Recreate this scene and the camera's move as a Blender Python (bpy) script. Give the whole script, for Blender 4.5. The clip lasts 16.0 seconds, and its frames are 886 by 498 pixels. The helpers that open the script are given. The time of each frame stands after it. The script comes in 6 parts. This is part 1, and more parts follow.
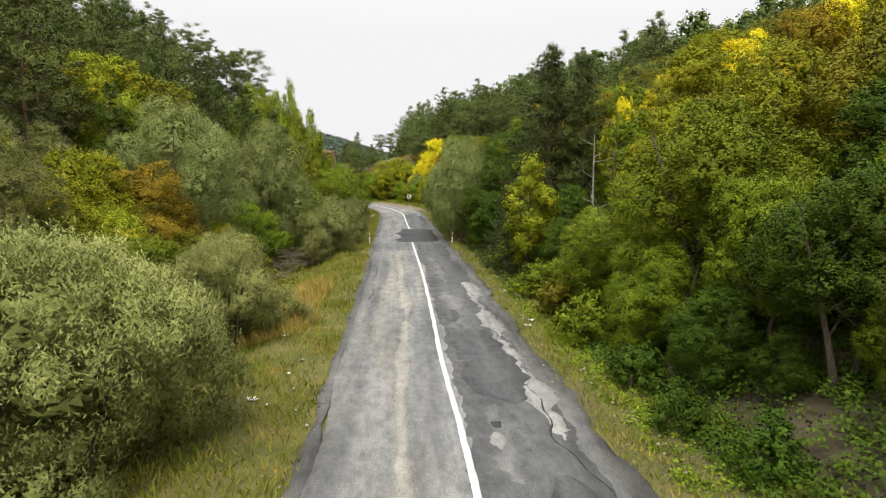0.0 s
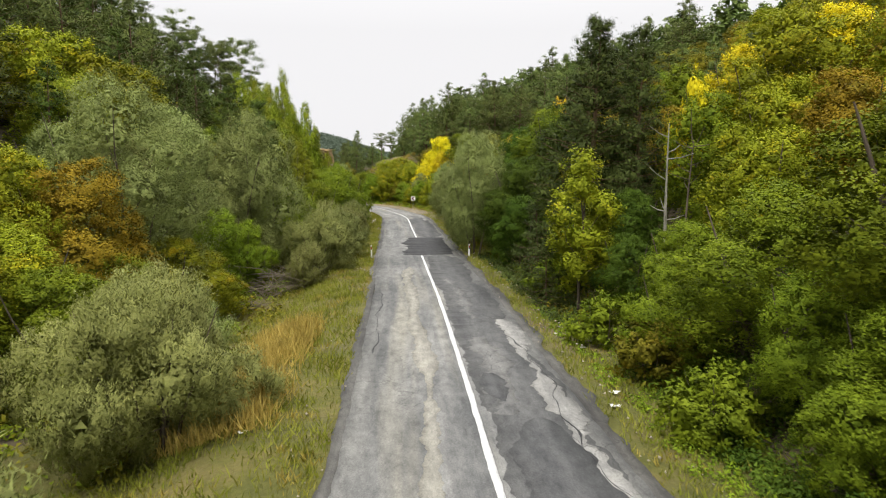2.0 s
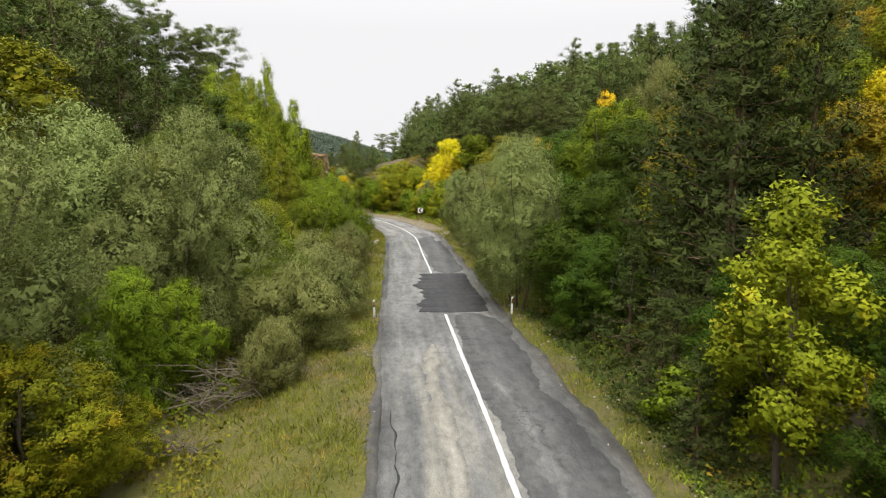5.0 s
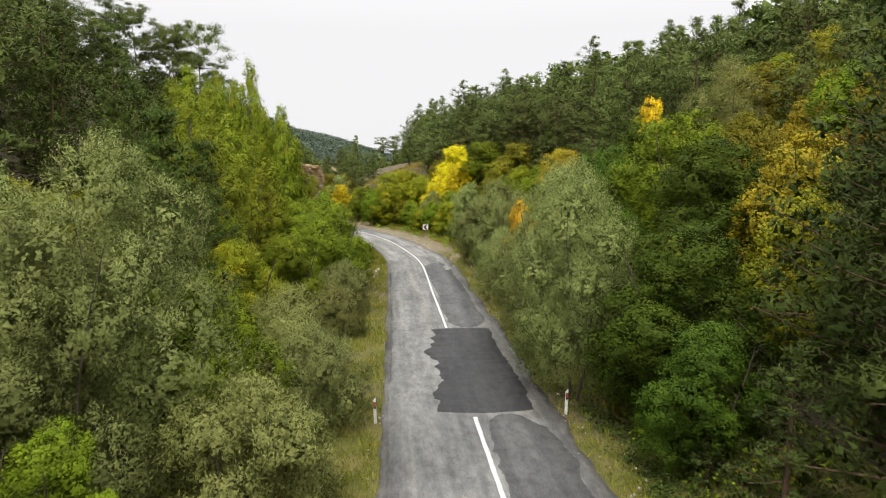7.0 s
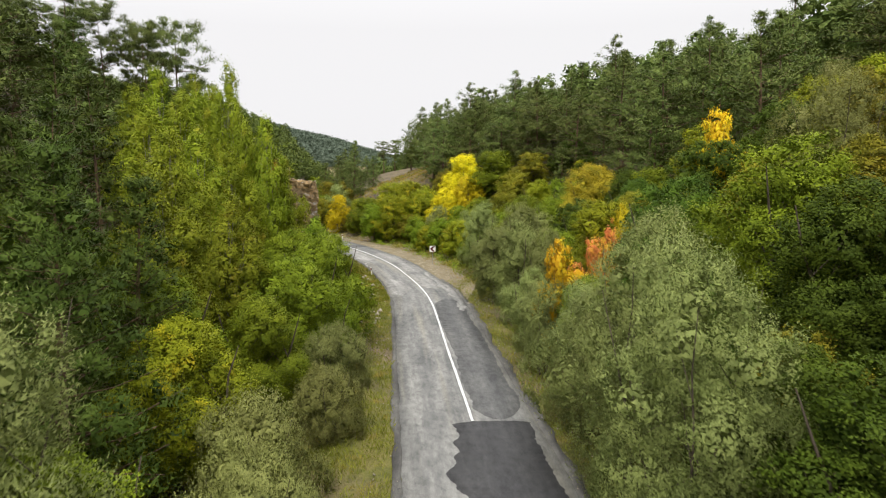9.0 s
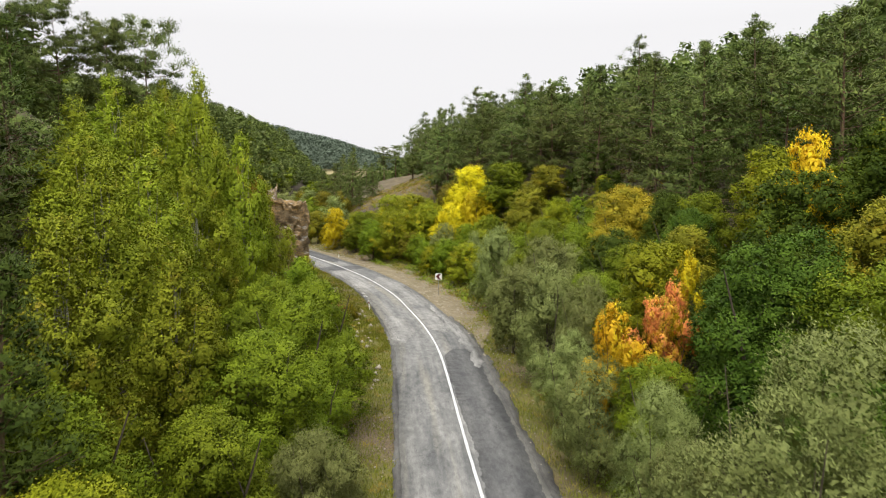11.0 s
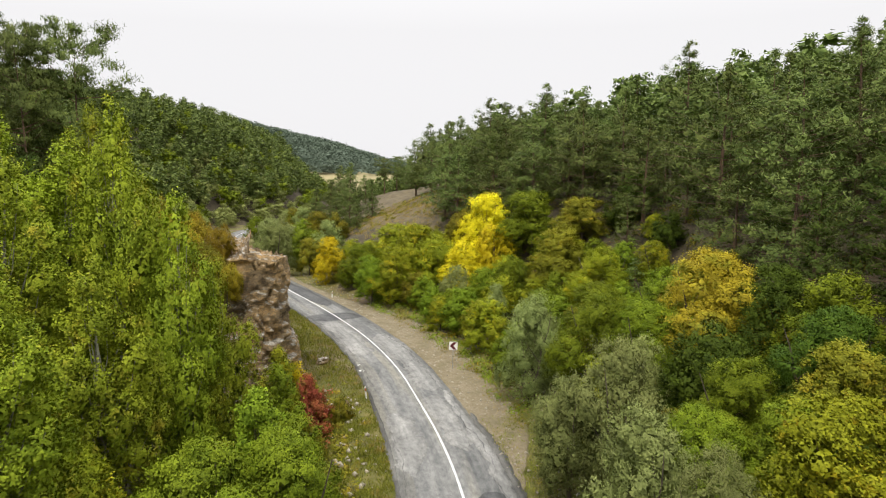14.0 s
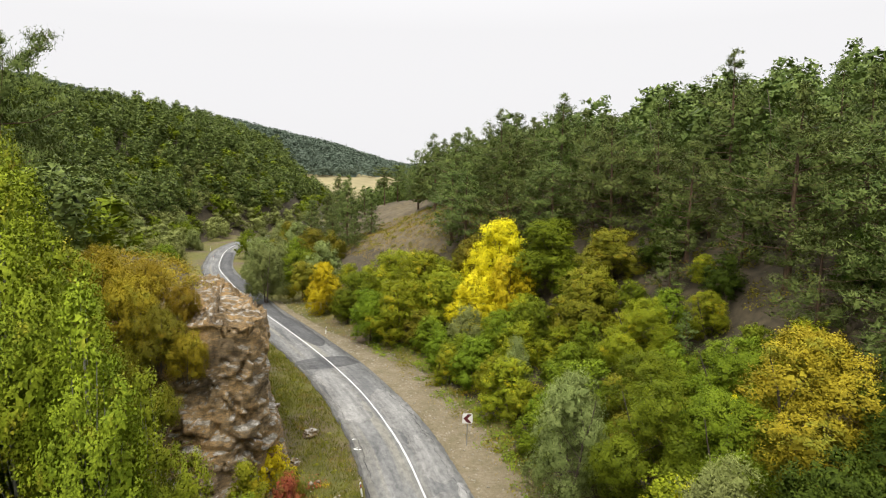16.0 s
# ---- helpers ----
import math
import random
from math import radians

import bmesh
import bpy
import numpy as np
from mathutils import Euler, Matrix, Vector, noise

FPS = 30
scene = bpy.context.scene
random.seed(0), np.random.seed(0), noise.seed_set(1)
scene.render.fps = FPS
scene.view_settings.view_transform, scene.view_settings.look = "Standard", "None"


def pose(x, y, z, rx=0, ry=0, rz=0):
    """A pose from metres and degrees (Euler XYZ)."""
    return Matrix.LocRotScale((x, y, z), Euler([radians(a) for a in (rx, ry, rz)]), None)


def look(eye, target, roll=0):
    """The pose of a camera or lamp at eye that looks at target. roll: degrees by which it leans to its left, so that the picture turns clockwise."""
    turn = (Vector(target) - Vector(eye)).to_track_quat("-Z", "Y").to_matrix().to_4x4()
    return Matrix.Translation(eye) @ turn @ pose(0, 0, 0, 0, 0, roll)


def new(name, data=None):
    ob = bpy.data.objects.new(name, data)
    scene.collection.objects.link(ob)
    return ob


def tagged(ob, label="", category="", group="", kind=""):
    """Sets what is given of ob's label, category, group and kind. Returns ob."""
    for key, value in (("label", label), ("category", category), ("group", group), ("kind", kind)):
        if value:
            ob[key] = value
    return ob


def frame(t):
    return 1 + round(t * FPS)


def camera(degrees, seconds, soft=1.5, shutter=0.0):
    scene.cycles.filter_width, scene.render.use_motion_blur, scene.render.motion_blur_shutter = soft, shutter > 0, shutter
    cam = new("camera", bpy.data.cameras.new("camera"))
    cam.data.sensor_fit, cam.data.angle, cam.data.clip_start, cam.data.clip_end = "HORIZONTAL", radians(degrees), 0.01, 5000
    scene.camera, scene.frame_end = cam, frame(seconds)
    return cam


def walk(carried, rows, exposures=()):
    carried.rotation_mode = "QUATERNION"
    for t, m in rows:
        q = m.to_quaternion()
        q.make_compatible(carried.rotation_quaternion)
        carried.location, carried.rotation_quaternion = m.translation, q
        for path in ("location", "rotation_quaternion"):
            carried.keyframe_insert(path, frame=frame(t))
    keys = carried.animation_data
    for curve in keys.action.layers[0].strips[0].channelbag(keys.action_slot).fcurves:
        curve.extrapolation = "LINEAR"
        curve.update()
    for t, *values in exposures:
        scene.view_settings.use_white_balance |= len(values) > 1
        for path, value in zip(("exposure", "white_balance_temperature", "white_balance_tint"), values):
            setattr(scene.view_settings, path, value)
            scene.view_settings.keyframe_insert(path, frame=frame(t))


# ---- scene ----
cam = camera(66.0, 16.0, 1.1, 0.25)
METRES, EYE, TILT, LEAN, TURN = 120.0, 5.7, -6.15, 0.0, 0.0
DEEP = 0.6473  # the rows' way ahead, for this lens
ROWS = [
    (0.0, 0.0, 0.0, 0.0, -0.0, 0.0, -0.0),
    (0.5, -0.002, 0.0268, 0.0017, -0.0, 0.0, 0.01),
    (1.0, -0.0043, 0.0566, 0.0038, 0.0, -0.0, 0.04),
    (1.5, -0.0067, 0.0868, 0.0062, 0.01, -0.0, 0.04),
    (2.0, -0.0092, 0.1171, 0.0088, 0.01, -0.01, 0.03),
    (2.5, -0.0115, 0.1461, 0.0114, 0.01, -0.01, 0.04),
    (3.0, -0.0142, 0.1794, 0.0146, 0.01, -0.01, 0.04),
    (5.5, -0.0249, 0.3349, 0.038, 0.03, -0.05, 0.01),
    (6.0, -0.027, 0.3671, 0.0437, 0.03, -0.05, 0.03),
    (6.5, -0.0292, 0.3993, 0.0496, 0.03, -0.05, 0.04),
    (7.0, -0.0315, 0.431, 0.0557, 0.02, -0.06, 0.06),
    (7.5, -0.0335, 0.4603, 0.0614, 0.02, -0.06, 0.05),
    (8.0, -0.0359, 0.4939, 0.0678, 0.02, -0.06, 0.09),
    (8.5, -0.0381, 0.5227, 0.0733, 0.02, -0.07, 0.1),
    (9.0, -0.0404, 0.5557, 0.0797, 0.02, -0.08, 0.09),
    (11.5, -0.0481, 0.7037, 0.1099, 0.06, -0.03, 0.05),
    (12.0, -0.05, 0.7365, 0.1172, 0.06, -0.03, 0.02),
    (12.5, -0.0518, 0.7649, 0.1237, 0.05, -0.03, 0.01),
    (13.0, -0.0538, 0.7977, 0.1314, 0.06, -0.02, -0.02),
    (13.5, -0.0555, 0.8266, 0.1382, 0.06, -0.02, -0.04),
    (14.0, -0.0576, 0.8573, 0.1457, 0.04, -0.02, -0.04),
    (14.5, -0.0596, 0.8878, 0.1531, 0.04, -0.02, -0.06),
    (15.0, -0.0615, 0.9184, 0.1606, 0.02, -0.01, -0.11),
    (15.5, -0.0632, 0.9495, 0.1681, 0.03, -0.03, -0.13),
    (16.0, -0.0649, 0.9808, 0.1757, 0.03, -0.02, -0.18),
]
walk(cam, [(t, pose(0, 0, EYE, TILT, LEAN, TURN) @ pose(METRES * x, METRES * DEEP * y, METRES * z, 90 + pitch, roll, yaw)) for t, x, y, z, yaw, pitch, roll in ROWS])

# ---- world and light: a bright overcast sky, with a faint broad sun behind the cloud ----
SUN_UP, SUN_ROUND = radians(60), radians(200)
world = bpy.data.worlds.new("overcast")
scene.world = world
world.use_nodes = True
wn, wl = world.node_tree.nodes, world.node_tree.links
wn.clear()
w_out, w_bg = wn.new("ShaderNodeOutputWorld"), wn.new("ShaderNodeBackground")
w_sky, w_hue, w_mix = wn.new("ShaderNodeTexSky"), wn.new("ShaderNodeHueSaturation"), wn.new("ShaderNodeMixRGB")
w_sky.sky_type, w_sky.sun_disc, w_sky.sun_elevation, w_sky.sun_rotation = "NISHITA", False, SUN_UP, SUN_ROUND
w_sky.dust_density = 4.0
w_hue.inputs["Saturation"].default_value = 0.1
w_mix.inputs[0].default_value = 0.94
# cloud cover: brighter overhead than at the horizon, as an overcast sky is
w_tc, w_sep, w_ramp = wn.new("ShaderNodeTexCoord"), wn.new("ShaderNodeSeparateXYZ"), wn.new("ShaderNodeMapRange")
wl.new(w_tc.outputs["Generated"], w_sep.inputs[0])
wl.new(w_sep.outputs["Z"], w_ramp.inputs[0])
w_ramp.inputs[1].default_value, w_ramp.inputs[2].default_value = 0.2, 1.0
w_ramp.inputs[3].default_value, w_ramp.inputs[4].default_value = 9.45, 20.0
w_tint = wn.new("ShaderNodeMixRGB")
w_tint.blend_type, w_tint.inputs[0].default_value, w_tint.inputs[2].default_value = "MULTIPLY", 1.0, (1.0, 0.99, 1.005, 1)
wl.new(w_ramp.outputs[0], w_tint.inputs[1])
wl.new(w_tint.outputs[0], w_mix.inputs[2])
wl.new(w_sky.outputs[0], w_hue.inputs["Color"])
wl.new(w_hue.outputs[0], w_mix.inputs[1])
wl.new(w_mix.outputs[0], w_bg.inputs["Color"])
w_bg.inputs["Strength"].default_value = 0.1
wl.new(w_bg.outputs[0], w_out.inputs[0])
sun = new("sun", bpy.data.lights.new("sun", "SUN"))
sun.data.energy, sun.data.angle, sun.data.color = 2.5, radians(28), (1.0, 0.95, 0.86)
sun.matrix_world = look((0, 0, 200), (-math.sin(SUN_ROUND) * 200 * math.cos(SUN_UP), -math.cos(SUN_ROUND) * 200 * math.cos(SUN_UP), 200 - 200 * math.sin(SUN_UP)))


# ---- materials ----
def material(name):
    m = bpy.data.materials.new(name)
    m.use_nodes = True
    n, l = m.node_tree.nodes, m.node_tree.links
    return m, n, l, n["Principled BSDF"]


def ramp(n, stops):
    r = n.new("ShaderNodeValToRGB")
    el = r.color_ramp.elements
    while len(el) < len(stops):
        el.new(0.5)
    for e, (p, c) in zip(el, stops):
        e.position, e.color = p, (*c, 1)
    return r


def noise_node(n, l, scale, detail=4, rough=0.6, coords=None, stretch=None):
    t = n.new("ShaderNodeTexNoise")
    t.inputs["Scale"].default_value, t.inputs["Detail"].default_value, t.inputs["Roughness"].default_value = scale, detail, rough
    if coords is not None:
        if stretch:
            mp = n.new("ShaderNodeMapping")
            mp.inputs["Scale"].default_value = stretch
            l.new(coords, mp.inputs["Vector"])
            coords = mp.outputs[0]
        l.new(coords, t.inputs["Vector"])
    return t


def mix(n, l, fac, a, b, kind="MIX"):
    m = n.new("ShaderNodeMixRGB")
    m.blend_type = kind
    for i, v in enumerate((fac, a, b)):
        if isinstance(v, (int, float)):
            m.inputs[i].default_value = v
        elif isinstance(v, tuple):
            m.inputs[i].default_value = (*v, 1)
        else:
            l.new(v, m.inputs[i])
    return m.outputs[0]


def leaf_material(name, dark, light, third=None, share=0.0, gloss=0.55, through_light=0.09):
    """Leaves: colour varies from leaf to leaf, in clumps over the crown, and from tree to tree."""
    m, n, l, p = material(name)
    geo, info, tc = n.new("ShaderNodeNewGeometry"), n.new("ShaderNodeObjectInfo"), n.new("ShaderNodeTexCoord")
    clump = noise_node(n, l, 0.8, 3, 0.6, tc.outputs["Object"])
    c = ramp(n, [(0.3, dark), (0.7, light)])
    add = n.new("ShaderNodeMath")
    add.operation = "MULTIPLY_ADD"
    l.new(geo.outputs["Random Per Island"], add.inputs[0])
    add.inputs[1].default_value = 0.24
    l.new(clump.outputs["Fac"], add.inputs[2])
    sub = n.new("ShaderNodeMath")
    sub.operation = "SUBTRACT"
    l.new(add.outputs[0], sub.inputs[0])
    sub.inputs[1].default_value = 0.12
    l.new(sub.outputs[0], c.inputs[0])
    col = c.outputs[0]
    if third:
        big = noise_node(n, l, 0.9, 3, 0.6, tc.outputs["Object"])
        r = ramp(n, [(0.62 - share * 0.5, (0, 0, 0)), (0.72 - share * 0.5, (1, 1, 1))])
        l.new(big.outputs["Fac"], r.inputs[0])
        col = mix(n, l, r.outputs[0], col, third)
    hue = n.new("ShaderNodeHueSaturation")
    for key, mid, span in (("Hue", 0.488, 0.024), ("Value", 0.78, 0.42)):
        mr = n.new("ShaderNodeMapRange")
        l.new(info.outputs["Random"], mr.inputs[0])
        mr.inputs[3].default_value, mr.inputs[4].default_value = mid, mid + span
        l.new(mr.outputs[0], hue.inputs[key])
    cells = n.new("ShaderNodeTexVoronoi")
    cells.inputs["Scale"].default_value = 20.0
    l.new(tc.outputs["Object"], cells.inputs["Vector"])
    speck = ramp(n, [(0.1, (0.72, 0.72, 0.72)), (0.6, (1.05, 1.05, 1.0)), (0.95, (1.3, 1.28, 1.2))])
    l.new(cells.outputs["Color"], speck.inputs[0])
    col = mix(n, l, 0.5, col, speck.outputs[0], "MULTIPLY")
    l.new(col, hue.inputs["Color"])
    l.new(hue.outputs[0], p.inputs["Base Color"])
    p.inputs["Roughness"].default_value = gloss
    p.inputs["Specular IOR Level"].default_value = 0.06
    tr, ms = n.new("ShaderNodeBsdfTranslucent"), n.new("ShaderNodeMixShader")
    l.new(hue.outputs[0], tr.inputs["Color"])
    ms.inputs[0].default_value = through_light
    l.new(p.outputs[0], ms.inputs[1])
    l.new(tr.outputs[0], ms.inputs[2])
    l.new(ms.outputs[0], n["Material Output"].inputs["Surface"])
    return m


LEAF = {
    "willow": leaf_material("leaf_willow", (0.150, 0.182, 0.052), (0.345, 0.385, 0.130), gloss=0.5, through_light=0.22),
    "sallow": leaf_material("leaf_sallow", (0.160, 0.178, 0.046), (0.350, 0.366, 0.122), gloss=0.5, through_light=0.22),
    "green": leaf_material("leaf_green", (0.098, 0.146, 0.010), (0.258, 0.330, 0.022)),
    "lime": leaf_material("leaf_lime", (0.145, 0.175, 0.010), (0.355, 0.375, 0.022), (0.528, 0.432, 0.022), 0.1),
    "poplar": leaf_material("leaf_poplar", (0.140, 0.186, 0.013), (0.350, 0.405, 0.030), (0.400, 0.370, 0.038), 0.1),
    "dark": leaf_material("leaf_dark", (0.040, 0.073, 0.009), (0.110, 0.166, 0.018)),
    "olive": leaf_material("leaf_olive", (0.135, 0.138, 0.014), (0.300, 0.276, 0.026), (0.350, 0.260, 0.022), 0.1),
    "ochre": leaf_material("leaf_ochre", (0.215, 0.165, 0.014), (0.450, 0.335, 0.028), (0.264, 0.252, 0.030), 0.15),
    "yellow": leaf_material("leaf_yellow", (0.504, 0.408, 0.012), (0.900, 0.768, 0.026), (0.432, 0.432, 0.036), 0.1),
    "orange": leaf_material("leaf_orange", (0.562, 0.302, 0.015), (0.810, 0.562, 0.028), (0.810, 0.648, 0.032), 0.15),
    "red": leaf_material("leaf_red", (0.500, 0.140, 0.048), (0.840, 0.310, 0.110), (0.780, 0.470, 0.060), 0.3),
    "brownred": leaf_material("leaf_brownred", (0.228, 0.066, 0.030), (0.480, 0.138, 0.066), (0.288, 0.180, 0.042), 0.15),
    "pine": leaf_material("needles_pine", (0.068, 0.102, 0.024), (0.210, 0.258, 0.068), gloss=0.5, through_light=0.09),
    # haze of distance put into this leaf colour: paler and bluer
    "distant": leaf_material("needles_hazed", (0.150, 0.205, 0.150), (0.205, 0.262, 0.195), gloss=0.6, through_light=0.1),
    "spruce": leaf_material("needles_green", (0.040, 0.066, 0.010), (0.102, 0.140, 0.024), gloss=0.5, through_light=0.1),
    "pale": leaf_material("leaf_pale", (0.192, 0.212, 0.060), (0.410, 0.428, 0.142), gloss=0.5, through_light=0.22),
    # pine needles again, darkened for the shade of the roadside pines
    "deep": leaf_material("needles_shaded", (0.034, 0.052, 0.012), (0.100, 0.128, 0.030), gloss=0.5, through_light=0.08),
    "grass": leaf_material("blades_grass", (0.140, 0.162, 0.020), (0.281, 0.292, 0.045), (0.356, 0.281, 0.065), 0.15),
    "dry": leaf_material("blades_dry", (0.259, 0.184, 0.049), (0.475, 0.335, 0.097)),
}


def bark_material(name, dark, light):
    m, n, l, p = material(name)
    tc = n.new("ShaderNodeTexCoord")
    a = noise_node(n, l, 6, 5, 0.7, tc.outputs["Object"], (1, 1, 0.2))
    r = ramp(n, [(0.35, dark), (0.7, light)])
    l.new(a.outputs["Fac"], r.inputs[0])
    l.new(r.outputs[0], p.inputs["Base Color"])
    b = n.new("ShaderNodeBump")
    b.inputs["Strength"].default_value, b.inputs["Distance"].default_value = 0.6, 0.03
    l.new(a.outputs["Fac"], b.inputs["Height"])
    l.new(b.outputs[0], p.inputs["Normal"])
    p.inputs["Roughness"].default_value = 0.9
    return m


BARK = bark_material("bark_brown", (0.055, 0.042, 0.030), (0.17, 0.13, 0.095))
BARK_PALE = bark_material("bark_pale", (0.19, 0.18, 0.14), (0.42, 0.40, 0.33))
BARK_PINE = bark_material("bark_pine", (0.075, 0.048, 0.032), (0.24, 0.145, 0.085))
TWIG_DEAD = bark_material("twig_dead", (0.13, 0.105, 0.075), (0.30, 0.25, 0.19))


def plain_material(name, colour, rough=0.6, vary=0.15, scale=8.0, metal=0.0):
    m, n, l, p = material(name)
    tc = n.new("ShaderNodeTexCoord")
    a = noise_node(n, l, scale, 4, 0.6, tc.outputs["Object"])
    r = ramp(n, [(0.3, tuple(c * (1 - vary) for c in colour)), (0.7, tuple(min(1, c * (1 + vary)) for c in colour))])
    l.new(a.outputs["Fac"], r.inputs[0])
    l.new(r.outputs[0], p.inputs["Base Color"])
    p.inputs["Roughness"].default_value, p.inputs["Metallic"].default_value = rough, metal
    return m


def ground_material():
    """Grass, dry grass, leaf litter and bare soil in patches."""
    m, n, l, p = material("ground_mixed")
    tc = n.new("ShaderNodeTexCoord")
    pos = tc.outputs["Object"]
    big, mid, fine = noise_node(n, l, 0.08, 4, 0.6, pos), noise_node(n, l, 0.6, 5, 0.65, pos), noise_node(n, l, 9.0, 5, 0.7, pos)
    grass = ramp(n, [(0.3, (0.095, 0.105, 0.016)), (0.5, (0.155, 0.150, 0.030)), (0.7, (0.230, 0.185, 0.062))])
    l.new(mid.outputs["Fac"], grass.inputs[0])
    soil = ramp(n, [(0.3, (0.095, 0.068, 0.040)), (0.7, (0.230, 0.175, 0.105))])
    l.new(fine.outputs["Fac"], soil.inputs[0])
    r = ramp(n, [(0.5, (0, 0, 0)), (0.62, (1, 1, 1))])
    l.new(big.outputs["Fac"], r.inputs[0])
    col = mix(n, l, r.outputs[0], grass.outputs[0], soil.outputs[0])
    g = ramp(n, [(0.25, (0.55, 0.55, 0.55)), (0.75, (1.25, 1.25, 1.25))])
    l.new(fine.outputs["Fac"], g.inputs[0])
    l.new(mix(n, l, 0.8, col, g.outputs[0], "MULTIPLY"), p.inputs["Base Color"])
    b = n.new("ShaderNodeBump")
    b.inputs["Strength"].default_value, b.inputs["Distance"].default_value = 0.8, 0.12
    l.new(fine.outputs["Fac"], b.inputs["Height"])
    l.new(b.outputs[0], p.inputs["Normal"])
    p.inputs["Roughness"].default_value = 0.95
    return m


def asphalt_material(name, dark, light, tan=None, crack=0.5):
    """Worn asphalt: streaks along the way (uv: x across, y along, in metres), stone grain and fine cracks."""
    m, n, l, p = material(name)
    uv = n.new("ShaderNodeUVMap")
    pos = uv.outputs[0]
    streak = noise_node(n, l, 1.0, 5, 0.6, pos, (1.5, 0.09, 1))
    blot = noise_node(n, l, 0.35, 5, 0.65, pos, (1.0, 0.45, 1))
    grain = noise_node(n, l, 22, 4, 0.8, pos)
    r = ramp(n, [(0.38, dark), (0.62, light)])
    half = mix(n, l, 0.5, streak.outputs["Fac"], blot.outputs["Fac"])
    l.new(half, r.inputs[0])
    col = r.outputs[0]
    if tan:
        worn = noise_node(n, l, 1.0, 3, 0.5, pos, (0.9, 0.035, 1))
        w = ramp(n, [(0.52, (0, 0, 0)), (0.66, (0.75, 0.75, 0.75))])
        l.new(worn.outputs["Fac"], w.inputs[0])
        col = mix(n, l, w.outputs[0], col, tan)
    g = ramp(n, [(0.3, (0.55, 0.55, 0.55)), (0.7, (1.4, 1.4, 1.4))])
    l.new(grain.outputs["Fac"], g.inputs[0])
    col = mix(n, l, 0.8, col, g.outputs[0], "MULTIPLY")
    mottle = noise_node(n, l, 3.2, 6, 0.75, pos, (1.0, 0.4, 1))
    g2 = ramp(n, [(0.34, (0.66, 0.66, 0.67)), (0.5, (1, 1, 1)), (0.66, (1.3, 1.3, 1.28))])
    l.new(mottle.outputs["Fac"], g2.inputs[0])
    col = mix(n, l, 1.0, col, g2.outputs[0], "MULTIPLY")
    warp = noise_node(n, l, 1.3, 3, 0.6, pos)
    vm = n.new("ShaderNodeVectorMath")
    vm.operation = "MULTIPLY_ADD"
    l.new(warp.outputs["Color"], vm.inputs[0])
    vm.inputs[1].default_value = (0.7, 0.7, 0.7)
    l.new(pos, vm.inputs[2])
    vo = n.new("ShaderNodeTexVoronoi")
    vo.feature = "DISTANCE_TO_EDGE"
    vo.inputs["Scale"].default_value = 1.5
    l.new(vm.outputs[0], vo.inputs["Vector"])
    lines = ramp(n, [(0.0, (1, 1, 1)), (0.022, (0, 0, 0))])
    l.new(vo.outputs["Distance"], lines.inputs[0])
    where = noise_node(n, l, 0.22, 2, 0.5, pos)
    wr = ramp(n, [(0.5, (0, 0, 0)), (0.62, (crack, crack, crack))])
    l.new(where.outputs["Fac"], wr.inputs[0])
    f = mix(n, l, 1.0, lines.outputs[0], wr.outputs[0], "MULTIPLY")
    col = mix(n, l, f, col, (0.03, 0.03, 0.03))
    l.new(col, p.inputs["Base Color"])
    b = n.new("ShaderNodeBump")
    b.inputs["Strength"].default_value, b.inputs["Distance"].default_value = 0.5, 0.012
    l.new(grain.outputs["Fac"], b.inputs["Height"])
    l.new(b.outputs[0], p.inputs["Normal"])
    p.inputs["Roughness"].default_value = 0.8
    p.inputs["Specular IOR Level"].default_value = 0.35
    return m


GROUND = ground_material()
ASPHALT = asphalt_material("asphalt_worn", (0.105, 0.107, 0.107), (0.275, 0.273, 0.258), (0.30, 0.285, 0.235))
ASPHALT_GREY = asphalt_material("asphalt_grey", (0.075, 0.076, 0.078), (0.150, 0.150, 0.146), None, 0.7)
ASPHALT_DARK = asphalt_material("asphalt_patch", (0.040, 0.040, 0.043), (0.066, 0.066, 0.068), None, 0.15)
ASPHALT_MID = asphalt_material("asphalt_mid", (0.066, 0.068, 0.070), (0.112, 0.112, 0.112), None, 0.4)
ASPHALT_PALE = asphalt_material("asphalt_pale", (0.185, 0.184, 0.175), (0.370, 0.362, 0.340), None, 0.9)
LINE = plain_material("road_paint", (0.74, 0.75, 0.74), 0.55, 0.16, 3.0)


def gravel_material():
    m, n, l, p = material("gravel_shoulder")
    tc = n.new("ShaderNodeTexCoord")
    pos = tc.outputs["Object"]
    a, b, c = noise_node(n, l, 0.5, 5, 0.7, pos), noise_node(n, l, 3.0, 5, 0.75, pos), noise_node(n, l, 16, 4, 0.8, pos)
    r = ramp(n, [(0.34, (0.105, 0.100, 0.040)), (0.47, (0.205, 0.165, 0.095)), (0.66, (0.300, 0.255, 0.175))])
    l.new(mix(n, l, 0.5, a.outputs["Fac"], b.outputs["Fac"]), r.inputs[0])
    g = ramp(n, [(0.3, (0.5, 0.5, 0.5)), (0.7, (1.45, 1.45, 1.45))])
    l.new(c.outputs["Fac"], g.inputs[0])
    l.new(mix(n, l, 0.8, r.outputs[0], g.outputs[0], "MULTIPLY"), p.inputs["Base Color"])
    bp = n.new("ShaderNodeBump")
    bp.inputs["Strength"].default_value, bp.inputs["Distance"].default_value = 0.8, 0.05
    l.new(c.outputs["Fac"], bp.inputs["Height"])
    l.new(bp.outputs[0], p.inputs["Normal"])
    p.inputs["Roughness"].default_value = 0.95
    return m


